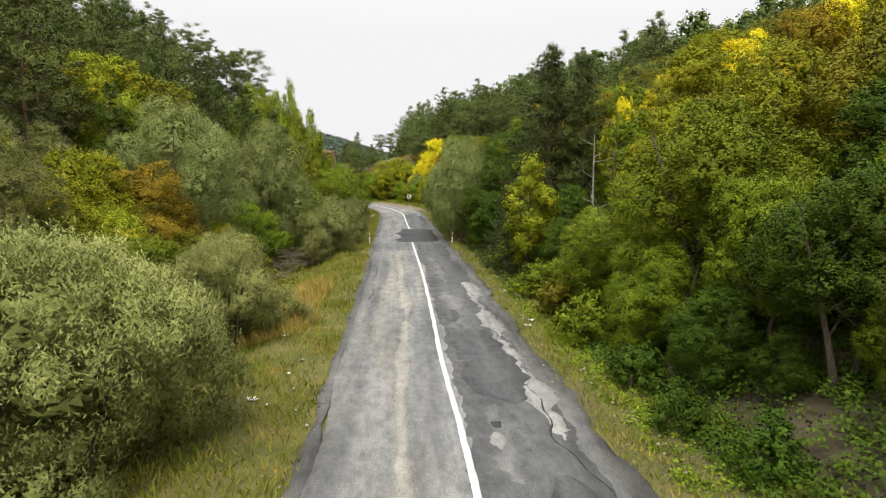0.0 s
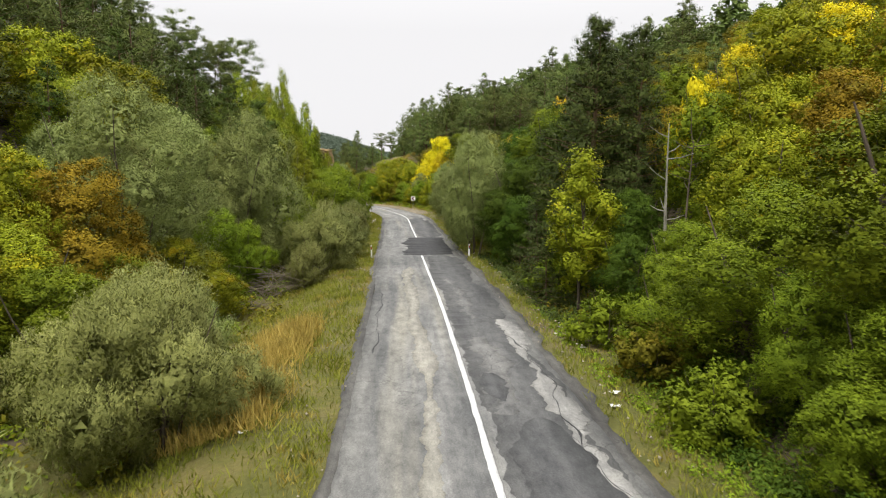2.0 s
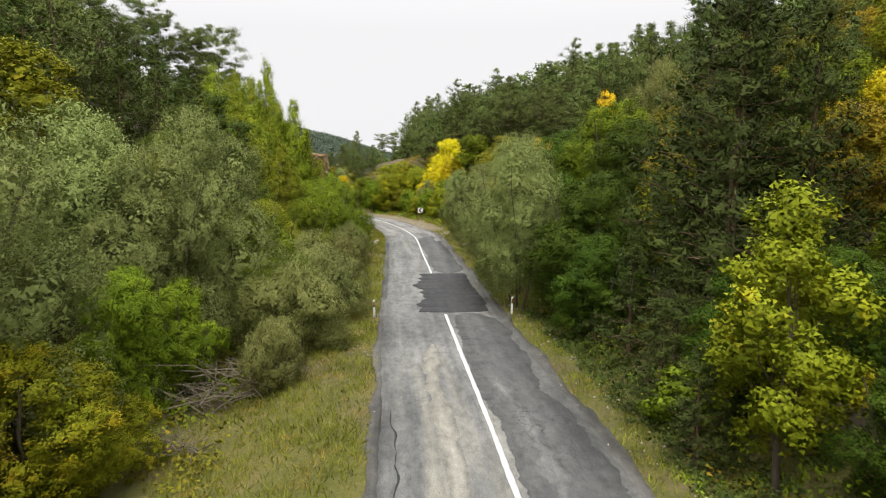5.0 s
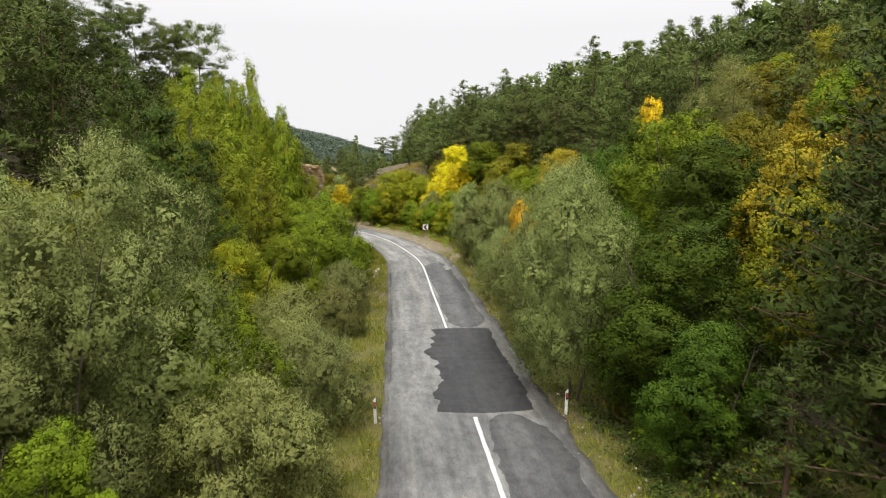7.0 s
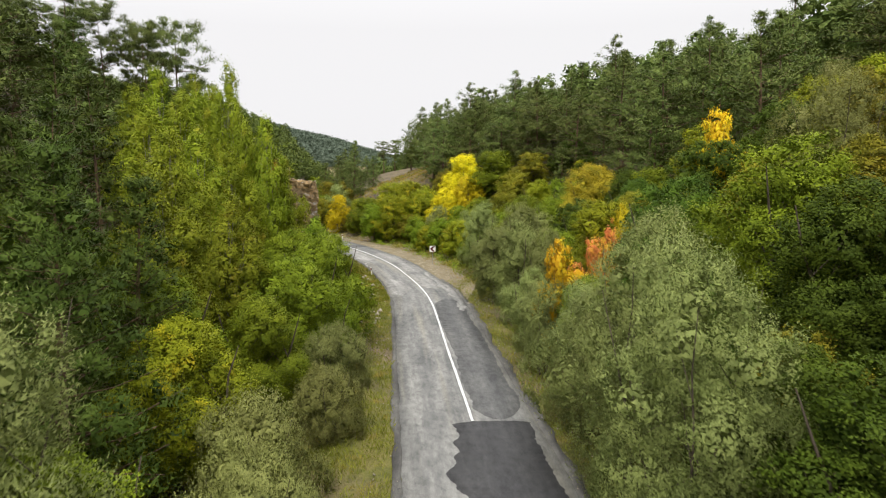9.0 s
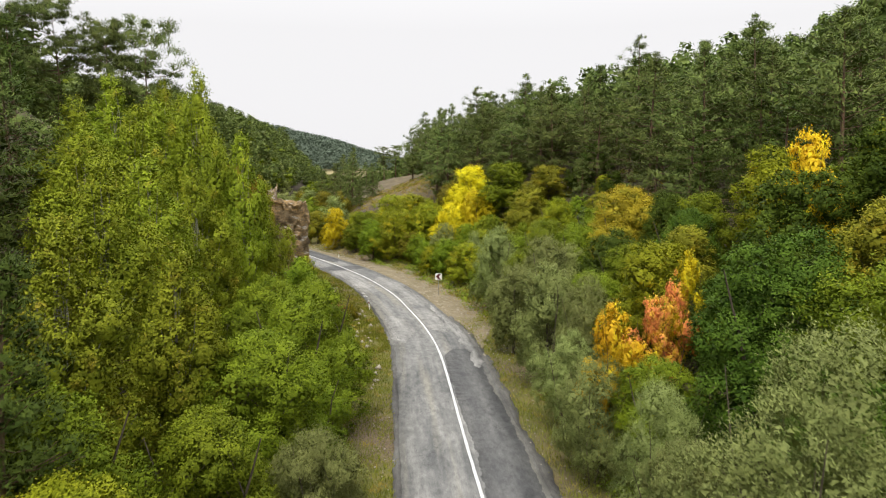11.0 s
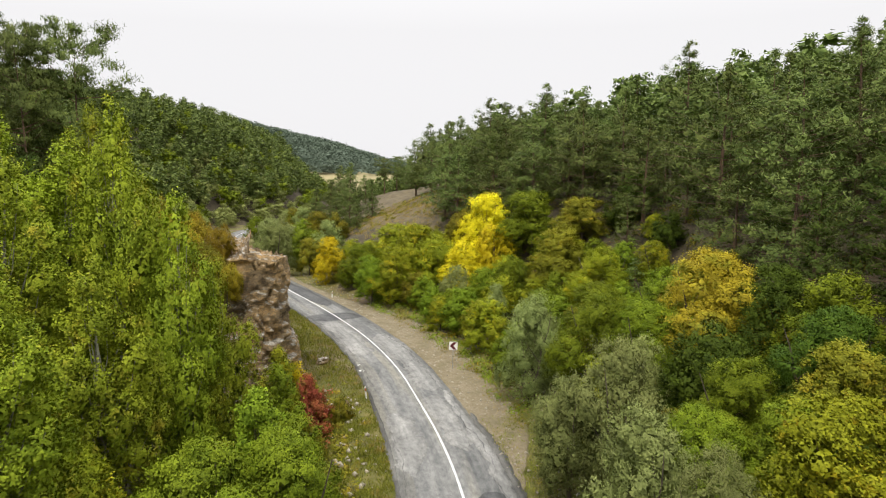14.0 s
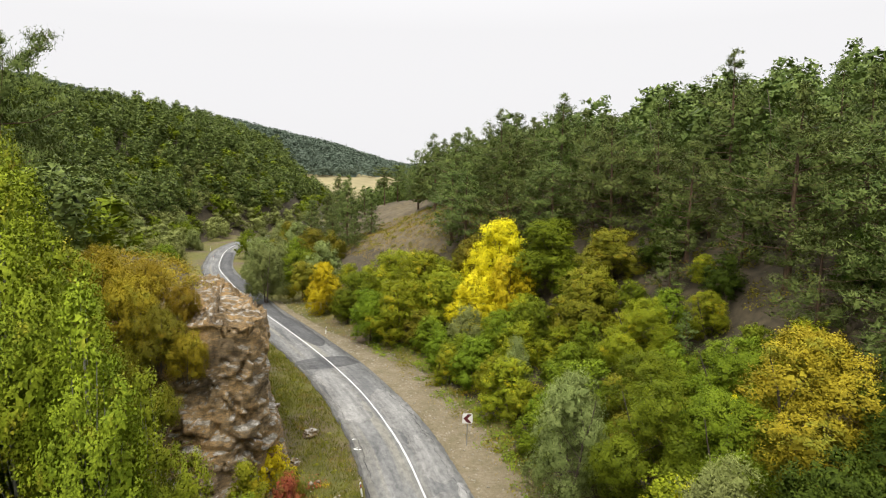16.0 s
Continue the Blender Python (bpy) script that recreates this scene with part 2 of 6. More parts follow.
GRAVEL = gravel_material()
WHITE = plain_material("white_paint", (0.80, 0.80, 0.77), 0.45, 0.08)
BLACK = plain_material("black_paint", (0.02, 0.02, 0.022), 0.5, 0.2)
STEEL = plain_material("steel_grey", (0.33, 0.34, 0.35), 0.45, 0.12, 8, 0.7)
AMBER = plain_material("reflector_red", (0.55, 0.09, 0.03), 0.25, 0.1)
PALE = plain_material("litter_white", (0.78, 0.78, 0.75), 0.6, 0.1)


def rock_material():
    """Layered, jointed rock: brown and rust on the broken faces, grey and pale where it is weathered."""
    m, n, l, p = material("rock_brown")
    tc = n.new("ShaderNodeTexCoord")
    pos = tc.outputs["Object"]
    a, b2, c = noise_node(n, l, 0.45, 5, 0.65, pos, (1, 1, 1.6)), noise_node(n, l, 2.6, 6, 0.75, pos, (1, 1, 3.0)), noise_node(n, l, 14, 4, 0.75, pos)
    r = ramp(n, [(0.34, (0.080, 0.060, 0.036)), (0.43, (0.165, 0.120, 0.068)), (0.51, (0.265, 0.185, 0.090)), (0.58, (0.420, 0.265, 0.110)), (0.72, (0.440, 0.360, 0.230))])
    l.new(mix(n, l, 0.55, a.outputs["Fac"], b2.outputs["Fac"]), r.inputs[0])
    g = ramp(n, [(0.3, (0.62, 0.62, 0.62)), (0.7, (1.3, 1.3, 1.3))])
    l.new(c.outputs["Fac"], g.inputs[0])
    col = mix(n, l, 0.75, r.outputs[0], g.outputs[0], "MULTIPLY")
    vo = n.new("ShaderNodeTexVoronoi")
    vo.feature = "DISTANCE_TO_EDGE"
    vo.inputs["Scale"].default_value = 0.7
    mp = n.new("ShaderNodeMapping")
    mp.inputs["Scale"].default_value = (1.6, 1.6, 0.7)
    vm = n.new("ShaderNodeVectorMath")
    vm.operation = "MULTIPLY_ADD"
    l.new(b2.outputs["Color"], vm.inputs[0])
    vm.inputs[1].default_value = (0.8, 0.8, 0.8)
    l.new(pos, vm.inputs[2])
    l.new(vm.outputs[0], mp.inputs["Vector"])
    l.new(mp.outputs[0], vo.inputs["Vector"])
    lines = ramp(n, [(0.0, (0.25, 0.25, 0.25)), (0.06, (1, 1, 1))])
    l.new(vo.outputs["Distance"], lines.inputs[0])
    col = mix(n, l, 0.25, col, lines.outputs[0], "MULTIPLY")
    # lichen and weathering on what faces up
    geo, sep = n.new("ShaderNodeNewGeometry"), n.new("ShaderNodeSeparateXYZ")
    l.new(geo.outputs["True Normal"], sep.inputs[0])
    up = ramp(n, [(0.6, (0, 0, 0)), (0.9, (0.85, 0.85, 0.85))])
    l.new(sep.outputs["Z"], up.inputs[0])
    pale = ramp(n, [(0.38, (0.15, 0.135, 0.105)), (0.52, (0.33, 0.31, 0.26)), (0.62, (0.58, 0.57, 0.53))])
    l.new(b2.outputs["Fac"], pale.inputs[0])
    l.new(mix(n, l, up.outputs[0], col, pale.outputs[0]), p.inputs["Base Color"])
    bp = n.new("ShaderNodeBump")
    bp.inputs["Strength"].default_value, bp.inputs["Distance"].default_value = 0.9, 0.12
    l.new(mix(n, l, 0.2, b2.outputs["Fac"], lines.outputs[0]), bp.inputs["Height"])
    l.new(bp.outputs[0], p.inputs["Normal"])
    p.inputs["Roughness"].default_value = 0.92
    return m


ROCK = rock_material()
LITTER = plain_material("leaf_litter", (0.070, 0.055, 0.030), 0.95, 0.5, 1.2)
DRY_SLOPE = plain_material("dry_slope", (0.130, 0.102, 0.055), 0.95, 0.5, 0.9)
MEADOW = plain_material("dry_meadow", (0.300, 0.255, 0.125), 0.95, 0.25, 0.05)
# far woodland floor, its colour paled and blued for haze too
WOODLAND = plain_material("woodland_hazed", (0.115, 0.155, 0.105), 0.95, 0.5, 0.02)


# ---- the plan: the road's white line, and the lie of the land ----
LINE_PLAN = [(1.5, -70), (1.3, -30), (0.95, 0), (0.6, 11.8), (0.0, 19.9), (-0.5, 28.5), (-1.3, 40.8), (-2.6, 57.5), (-3.6, 72.3), (-4.5, 83.3),
             (-5.8, 99.5), (-7.1, 108.0), (-8.65, 115.0), (-10.3, 121.8), (-12.25, 128.0), (-15.1, 135.5), (-18.95, 143.9), (-23.5, 152.8), (-28.7, 162.4), (-31.7, 167.9),
             (-37.2, 179.0), (-44.5, 194.3), (-51.9, 211.2), (-56.4, 225.8), (-60.2, 240.8), (-62.5, 256.6), (-62.0, 272), (-58, 290), (-52, 310), (-48, 340), (-50, 400)]


def smooth_line(points, step=0.5):
    """A Catmull-Rom curve through the points, at even steps."""
    p = np.array(points, float)
    p = np.vstack([2 * p[0] - p[1], p, 2 * p[-1] - p[-2]])
    out = []
    for i in range(1, len(p) - 2):
        n = max(2, int(np.hypot(*(p[i + 1] - p[i])) / 0.1))
        t = np.linspace(0, 1, n, endpoint=False)[:, None]
        out.append(0.5 * (2 * p[i] + (p[i + 1] - p[i - 1]) * t + (2 * p[i - 1] - 5 * p[i] + 4 * p[i + 1] - p[i + 2]) * t ** 2 + (3 * p[i] - p[i - 1] - 3 * p[i + 1] + p[i + 2]) * t ** 3))
    q = np.vstack(out)
    k = np.ones(41) / 41
    far = np.pad(q, ((20, 20), (0, 0)), mode="edge")
    q = np.stack([np.convolve(far[:, j], k, "valid") for j in (0, 1)], 1)[20:-20]
    s = np.concatenate([[0], np.cumsum(np.hypot(*np.diff(q, axis=0).T))])
    at = np.arange(0, s[-1], step)
    return np.stack([np.interp(at, s, q[:, 0]), np.interp(at, s, q[:, 1])], 1)


WAY = smooth_line(LINE_PLAN)
WAY_DIR = np.gradient(WAY, axis=0)
WAY_DIR /= np.hypot(*WAY_DIR.T)[:, None]
WAY_SIDE = np.stack([WAY_DIR[:, 1], -WAY_DIR[:, 0]], 1)  # to the right
LEFT_EDGE, RIGHT_EDGE = -3.1, 2.75


def off_road(x, y):
    """Metres to the right (left: minus) of the white line, and the place along it."""
    x, y = np.atleast_1d(np.asarray(x, float)), np.atleast_1d(np.asarray(y, float))
    d, along = np.empty(len(x)), np.empty(len(x))
    coarse, side = WAY[::4], WAY_SIDE[::4]
    for a in range(0, len(x), 20000):
        b = slice(a, a + 20000)
        gap = (x[b, None] - coarse[None, :, 0]) ** 2 + (y[b, None] - coarse[None, :, 1]) ** 2
        i = gap.argmin(1)
        v = np.stack([x[b], y[b]], 1) - coarse[i]
        lateral = (v * side[i]).sum(1)
        d[b] = np.where(np.abs(lateral) > 40, np.sign(lateral) * np.sqrt(gap.min(1)), lateral)
        along[b] = i * 4
    return d, along


def step_up(a, b, v):
    t = np.clip((v - a) / (b - a), 0, 1)
    return t * t * (3 - 2 * t)


def waves(x, y):
    return (np.sin(x * 0.13 + 1.3 * np.sin(y * 0.07)) + np.sin(y * 0.11 + 1.7 * np.sin(x * 0.09 + 2)) + 0.6 * np.sin(0.31 * x + 0.23 * y) + 0.4 * np.sin(0.47 * y - 0.39 * x)) / 3


def land(x, y):
    """The height of the ground."""
    x, y = np.atleast_1d(np.asarray(x, float)), np.atleast_1d(np.asarray(y, float))
    d, _ = off_road(x, y)
    spur = step_up(119.6, 123.0, y) * (1 - step_up(146, 166, y))
    gentle = step_up(165, 240, y)
    # right-hand slope
    r0 = 6.5 + 6 * gentle
    s = np.maximum(d - r0, 0)
    right = (0.56 - 0.14 * gentle) * s * (1 - 0.35 * step_up(15, 60, s)) * (1 - 0.45 * step_up(60, 200, s))
    right = right * (1 - 0.62 * (1 - step_up(7, 20, s)) * step_up(92, 106, y) * (1 - step_up(168, 190, y)))
    right = right - 0.4 * np.exp(-((d - 5.2) / 1.2) ** 2) * (1 - step_up(95, 108, y))
    # left-hand slope
    s = np.maximum(-d - 13.5, 0)
    left = (0.78 + 0.17 * step_up(150, 200, y)) * s * (1 - 0.1 * step_up(15, 50, s))
    left = np.where(left > 26, 26 + 16 * (1 - np.exp(-(left - 26) / 16)), left)
    s2 = np.maximum(-d - 9.5, 0)
    ledge = 8.8 * step_up(10.9, 12.6, -d) + 0.16 * s2 + 0.62 * np.maximum(s2 - 16, 0)
    left = left * (1 - 0.9 * step_up(400, 520, y))
    left = left * (1 - spur) + spur * np.where(s2 > 40, np.maximum(ledge * 0.6, left), ledge) - (1 - spur) * 0.9 * step_up(5.0, 8.5, -d) * (1 - gentle)
    h = np.where(d > 0, right, left)
    rough = step_up(4, 14, np.abs(d))
    h = h + rough * (0.7 * waves(x, y) + 0.25 * waves(x * 4, y * 4))
    # the far hill across the valley
    far = step_up(480, 980, y) * (1 - 0.3 * step_up(1000, 1900, y))
    ridge = np.clip(29 + (-63 - x) * 0.225, 14, 150) + 6 * waves(x * 0.15, y * 0.15)
    h = h * (1 - step_up(430, 640, y)) + far * ridge
    h = np.minimum(h, 62 + 8 * waves(x * 0.2, y * 0.2) + far * 120)
    return h - 0.05 - 0.5 * step_up(300, 400, y) * (np.abs(d) < 20)


def height(x, y):
    return float(land(x, y)[0])


# ---- helpers for things ----
def mesh_of(name, verts, faces, mats, smooth=False, uv=None):
    """A mesh from arrays: faces all with the same number of corners, or a plain list."""
    me = bpy.data.meshes.new(name)
    if isinstance(faces, np.ndarray):
        k = faces.shape[1]
        me.vertices.add(len(verts))
        me.vertices.foreach_set("co", np.asarray(verts, np.float32).ravel())
        me.loops.add(faces.size)
        me.loops.foreach_set("vertex_index", faces.astype(np.int32).ravel())
        me.polygons.add(len(faces))
        me.polygons.foreach_set("loop_start", np.arange(0, faces.size, k, dtype=np.int32))
        me.polygons.foreach_set("loop_total", np.full(len(faces), k, np.int32))
        me.update(calc_edges=True)
    else:
        me.from_pydata([tuple(v) for v in verts], [], faces)
    if smooth:
        me.polygons.foreach_set("use_smooth", np.ones(len(me.polygons), bool))
    if uv is not None:
        layer = me.uv_layers.new(name="UVMap")
        index = np.empty(len(me.loops), np.int32)
        me.loops.foreach_get("vertex_index", index)
        layer.data.foreach_set("uv", np.asarray(uv, np.float32)[index].ravel())
    for m in mats:
        me.materials.append(m)
    me.validate()
    return me


def part(name, me, parent, label=""):
    ob = new(name, me)
    ob.parent = parent
    return tagged(ob, label)


def bm_mesh(name, bm, mat):
    me = bpy.data.meshes.new(name)
    bm.to_mesh(me)
    bm.free()
    me.materials.append(mat)
    return me


def unit(v):
    return v / np.maximum(np.linalg.norm(v, axis=-1, keepdims=True), 1e-6)


def leaf_cloud(name, centres, normals, length, width, mat, rng, along=None, soft=None, crisp=0.4):
    """Many small leaves, each one three-cornered and turned its own way. length and width: numbers, or one for each leaf.
    soft: the way that each leaf's spray faces, from which it takes its shading."""
    n = len(centres)
    if along is None:
        along = rng.normal(size=(n, 3))
    u = unit(along - (along * normals).sum(1, keepdims=True) * normals * 0.9)
    v = unit(np.cross(normals, u))
    s = rng.uniform(0.65, 1.3, (n, 1))
    L, W = u * np.reshape(length, (-1, 1)) * s * 0.5, v * np.reshape(width, (-1, 1)) * s * 0.5
    a, b, c = centres - L * 0.7 - W, centres - L * 0.3 + W * 1.1, centres + L * 1.2
    if soft is not None:
        flip = (np.cross(b - a, c - a) * soft).sum(1) < 0
        a[flip], b[flip] = b[flip].copy(), a[flip].copy()
    verts = np.stack([a, b, c], 1).reshape(-1, 3)
    me = mesh_of(name, verts, np.arange(3 * n).reshape(-1, 3), [mat], smooth=soft is not None)
    if soft is not None:
        face = unit(np.cross(b - a, c - a))
        me.normals_split_custom_set_from_vertices(np.repeat(unit(soft + face * crisp), 3, 0).tolist())
    return me


def tubes(name, limbs, mat, sides=6):
    """Tapered round limbs, joined: each limb a list of (point, radius)."""
    verts, faces = [], []
    for limb in limbs:
        base = len(verts)
        for k, (p, r) in enumerate(limb):
            a = np.array(limb[min(k + 1, len(limb) - 1)][0]) - np.array(limb[max(k - 1, 0)][0])
            a = unit(a)
            u = unit(np.cross(a, (0.3, 0.9, 0.2)))
            w = np.cross(a, u)
            for j in range(sides):
                t = 2 * math.pi * j / sides
                verts.append(np.array(p) + r * (math.cos(t) * u + math.sin(t) * w))
        for k in range(len(limb) - 1):
            for j in range(sides):
                a0, a1 = base + k * sides + j, base + k * sides + (j + 1) % sides
                faces.append((a0, a1, a1 + sides, a0 + sides))
    return mesh_of(name, verts, faces, [mat], smooth=True)


# ---- trees: each kind is made in a few shapes, and each tree takes one of them ----
def lobes_round(rng, h, r, low, count):
    out = []
    for i in range(count):
        f = (i + 0.5) / count
        z = low + (h - low) * (0.1 + 0.78 * f)
        wide = r * math.sin(math.pi * (0.2 + 0.66 * f)) ** 0.7
        a = i * 2.4 + rng.uniform(-0.6, 0.6)
        q = wide * rng.uniform(0.42, 0.88) * (1 - 0.5 * f * f)
        s = r * rng.uniform(0.27, 0.5) * (1 - 0.2 * f)
        out.append((np.array([q * math.cos(a), q * math.sin(a), z + rng.normal() * 0.03 * h]), np.array([s, s, s * rng.uniform(0.95, 1.3)])))
    a = rng.uniform(0, 6.3)
    out.append((np.array([0.1 * r * math.cos(a), 0.1 * r * math.sin(a), h - r * 0.36]), np.array([r * 0.34, r * 0.34, r * 0.36])))
    return out


def lobes_tall(rng, h, r, low, count):
    out = []
    for i in range(count):
        f = (i + 0.5) / count
        z = low + (h - low) * (0.05 + 0.88 * f)
        wide = r * (0.55 + 0.6 * math.sin(math.pi * min(1, f * 0.9 + 0.1))) * (1 - 0.75 * f ** 2.2)
        a = i * 2.4 + rng.uniform(-0.6, 0.6)
        q, s = wide * rng.uniform(0.35, 0.85), max(0.35, wide * rng.uniform(0.3, 0.48))
        out.append((np.array([q * math.cos(a), q * math.sin(a), z]), np.array([s, s, s * rng.uniform(1.1, 1.6)])))
    out.append((np.array([0, 0, h - r * 0.5]), np.array([r * 0.22, r * 0.22, r * 0.5])))
    return out


def clump_leaves(rng, at, face, size, per, leaf, width, flat=0.85, core=16, lift=0.3, fill=1.7):
    """Leaves in clumps: at, face and size give each clump's middle, the way it faces and its radius. Small leaves cover each clump,
    a few stray out of it, and larger ones fill its inside. Returns places, facings, growth, lengths, widths and shading."""
    n, m = len(at), len(at) * per
    C, F, S = np.repeat(at, per, 0), np.repeat(face, per, 0), np.repeat(size, per)[:, None]
    d = unit(rng.normal(size=(m, 3)) + F * 0.75 + (0, 0, lift))
    reach = np.where(rng.uniform(size=(m, 1)) < 0.25, rng.uniform(1.0, 1.7, (m, 1)), rng.uniform(0.62, 1.1, (m, 1)))
    p1 = C + d * S * reach * (1, 1, flat)
    nor1 = unit(d * 0.8 + rng.normal(size=(m, 3)) * 0.5 + (0, 0, 0.35))
    grow1 = d + F * 0.4 + rng.normal(size=(m, 3)) * 0.6
    k = n * core
    d2 = unit(rng.normal(size=(k, 3)) + np.repeat(face, core, 0) * 0.3)
    S2 = np.repeat(size, core)[:, None]
    p2 = np.repeat(at, core, 0) + d2 * S2 * rng.uniform(0.2, 0.6, (k, 1)) * (1, 1, flat)
    lens = np.concatenate([np.full(m, leaf), np.minimum(S2[:, 0] * 0.5, fill * leaf)])
    wids = np.concatenate([np.full(m, width), np.minimum(S2[:, 0] * 0.4, fill * leaf * (0.65 if width > 0.5 * leaf else 0.4))])
    soft = np.vstack([unit(d * 0.5 + F * 0.75), unit(d2 * 0.25 + np.repeat(face, core, 0) * 0.85)])
    return np.vstack([p1, p2]), np.vstack([nor1, d2]), np.vstack([grow1, rng.normal(size=(k, 3))]), lens, wids, soft


def crown_points(rng, lobes, tufts, per, tuft, leaf, width, flat=0.85, upright=0.35):
    """Clumps of leaves on the shells of the lobes, with gaps between them, and large sparse leaves that close the lobes within."""
    mid, rad = np.array([l[0] for l in lobes]), np.array([l[1] for l in lobes])
    weight = rad.prod(1) ** (2 / 3)
    pick = rng.choice(len(lobes), tufts * 3, p=weight / weight.sum())
    face = unit(rng.normal(size=(len(pick), 3)) + (0, 0, upright))
    p = mid[pick] + face * rad[pick] * rng.uniform(0.78, 1.1, (len(pick), 1))
    keep = np.ones(len(p), bool)
    for lc, lr in lobes:
        keep &= (((p - lc) / lr) ** 2).sum(1) > 0.55
    p, face = p[keep][:tufts], face[keep][:tufts]
    size = tuft * rng.uniform(0.6, 1.4, len(p))
    fine = width < 0.5 * leaf
    first = clump_leaves(rng, p, face, size, per, leaf, width, flat, 22 if fine else 16, 0.3, 1.3 if fine else 1.6)
    k = 170 * len(lobes)
    pick = rng.choice(len(lobes), k, p=weight / weight.sum())
    d = unit(rng.normal(size=(k, 3)))
    inner = mid[pick] + d * rad[pick] * rng.uniform(0.35, 0.62, (k, 1))
    big = np.minimum(rad[pick].mean(1) * 0.3, (1.7 if fine else 2.2) * leaf)
    last = (inner, d, rng.normal(size=(k, 3)), big, big * 0.85, d)
    return tuple(np.concatenate(pair) for pair in zip(first, last))


def limbs_to(rng, lobes, h, thick, stems=1, low=0.25):
    """A trunk (or several stems) with limbs that reach into the lobes."""
    limbs = []
    for s in range(stems):
        a = 2 * math.pi * s / max(stems, 1) + rng.uniform(0, 1)
        lean = 0.0 if stems == 1 else h * 0.22
        foot = np.array([math.cos(a), math.sin(a), 0]) * (0 if stems == 1 else 0.25)
        top = foot + np.array([math.cos(a) * lean, math.sin(a) * lean, h * 0.9])
        pts = []
        for k in range(6):
            f = k / 5
            p = foot + (top - foot) * f + rng.normal(size=3) * 0.04 * h * f * (1 - f)
            if k == 0:
                p[2] = -0.35
            pts.append((p, thick * (1 - 0.86 * f) * (1.3 if k == 0 else 1)))
        limbs.append(pts)
    for i, (c, r) in enumerate(lobes):
        stem = limbs[i % stems]
        f = min(0.85, max(low, c[2] / h - 0.22))
        k = f * 5
        j = int(k)
        start = stem[j][0] + (stem[min(j + 1, 5)][0] - stem[j][0]) * (k - j)
        mid = (start + c) / 2 + rng.normal(size=3) * 0.12 + (0, 0, -0.1)
        tr = thick * 0.42 * (1 - 0.7 * f)
        limbs.append([(start, tr), (mid, tr * 0.65), (c, tr * 0.35), (c + unit(c - start) * r * 0.8, tr * 0.12)])
    return limbs


SHAPES = {}


def hash_of(word):
    return sum((i + 1) * ord(ch) for i, ch in enumerate(word)) % 10007


UPWARD = {"bush": 1.6, "nearbush": 2.4, "willow": 0.9, "farwillow": 0.7, "poplar": 0.4}
FLAT = {"bush": 1.7, "nearbush": 1.9, "willow": 1.6, "farwillow": 1.4, "poplar": 1.3, "sapling": 1.1}


def shape(kind, index, h, r, low, lobe_count, tufts, per, tuft, leaf, width, bark, tall=False, stems=1, thick=None):
    """One tree or bush shape of the given height: wood mesh and crown mesh."""
    rng = np.random.default_rng(hash_of(kind) + index)
    lobes = (lobes_tall if tall else lobes_round)(rng, h, r, low, lobe_count)
    pts, nor, grow, lens, wids, soft = crown_points(rng, lobes, tufts, per, tuft, leaf, width, FLAT.get(kind, 1.05))
    ok = pts[:, 2] > 0.05
    grow = grow + (0, 0, UPWARD.get(kind, 0.0))
    dome = unit((pts - (0, 0, h * 0.45)) / (r, r, h * 0.5))
    soft = unit(soft + dome * (0.75 if kind in UPWARD else 0.6) + (0, 0, 0.08))
    crown = leaf_cloud(kind + "_crown", pts[ok], nor[ok], lens[ok], wids[ok], LEAF["green"], rng, grow[ok], soft[ok], 0.2)
    wood = tubes(kind + "_wood", limbs_to(rng, lobes, h, thick or h * 0.018, stems), bark, 4 if kind in ("farleaf", "fillleaf", "farwillow") else 6)
    SHAPES.setdefault(kind, []).append((wood, crown, h, r))


for i in range(4):
    shape("willow", i, 9.0, 3.0, 0.5, 15, 900, 70, 0.24, 0.10, 0.024, BARK, stems=3, thick=0.06)
for i in range(2):
    shape("nearbush", i, 3.2, 1.75, 0.02, 14, 900, 130, 0.12, 0.07, 0.013, BARK, stems=7, thick=0.03)
for i in range(3):
    shape("bush", i, 3.2, 1.75, 0.02, 13, 500, 60, 0.17, 0.08, 0.020, BARK, stems=5, thick=0.035)
for i in range(4):
    shape("broadleaf", i, 7.5, 2.8, 0.3, 15, 760, 78, 0.27, 0.078, 0.056, BARK, stems=2, thick=0.11)
for i in range(3):
    shape("highleaf", i, 7.5, 2.8, 2.3, 14, 660, 76, 0.26, 0.08, 0.057, BARK, stems=2, thick=0.13)
for i in range(4):
    shape("poplar", i, 13.0, 2.35, 3.0, 28, 800, 40, 0.27, 0.10, 0.075, BARK_PALE, tall=True, thick=0.15)
for i in range(3):
    shape("sapling", i, 6.0, 1.3, 0.9, 13, 210, 46, 0.20, 0.09, 0.065, BARK, tall=True, thick=0.06)
for i in range(3):
    shape("openleaf", i, 6.0, 2.3, 0.9, 9, 150, 44, 0.20, 0.105, 0.075, BARK, stems=2, thick=0.05)
for i in range(4):
    shape("shrub", i, 1.7, 1.15, 0.05, 9, 100, 30, 0.16, 0.10, 0.065, BARK, stems=4, thick=0.022)
for i in range(3):
    shape("farwillow", i, 9.0, 3.0, 0.6, 15, 480, 34, 0.36, 0.16, 0.06, BARK, stems=2, thick=0.13)
for i in range(4):
    shape("fillleaf", i, 7.5, 2.9, 0.2, 13, 260, 26, 0.40, 0.17, 0.13, BARK, stems=1, thick=0.12)
for i in range(5):
    shape("midleaf", i, 7.5, 2.8, 0.3, 15, 500, 46, 0.30, 0.105, 0.078, BARK, stems=2, thick=0.11)
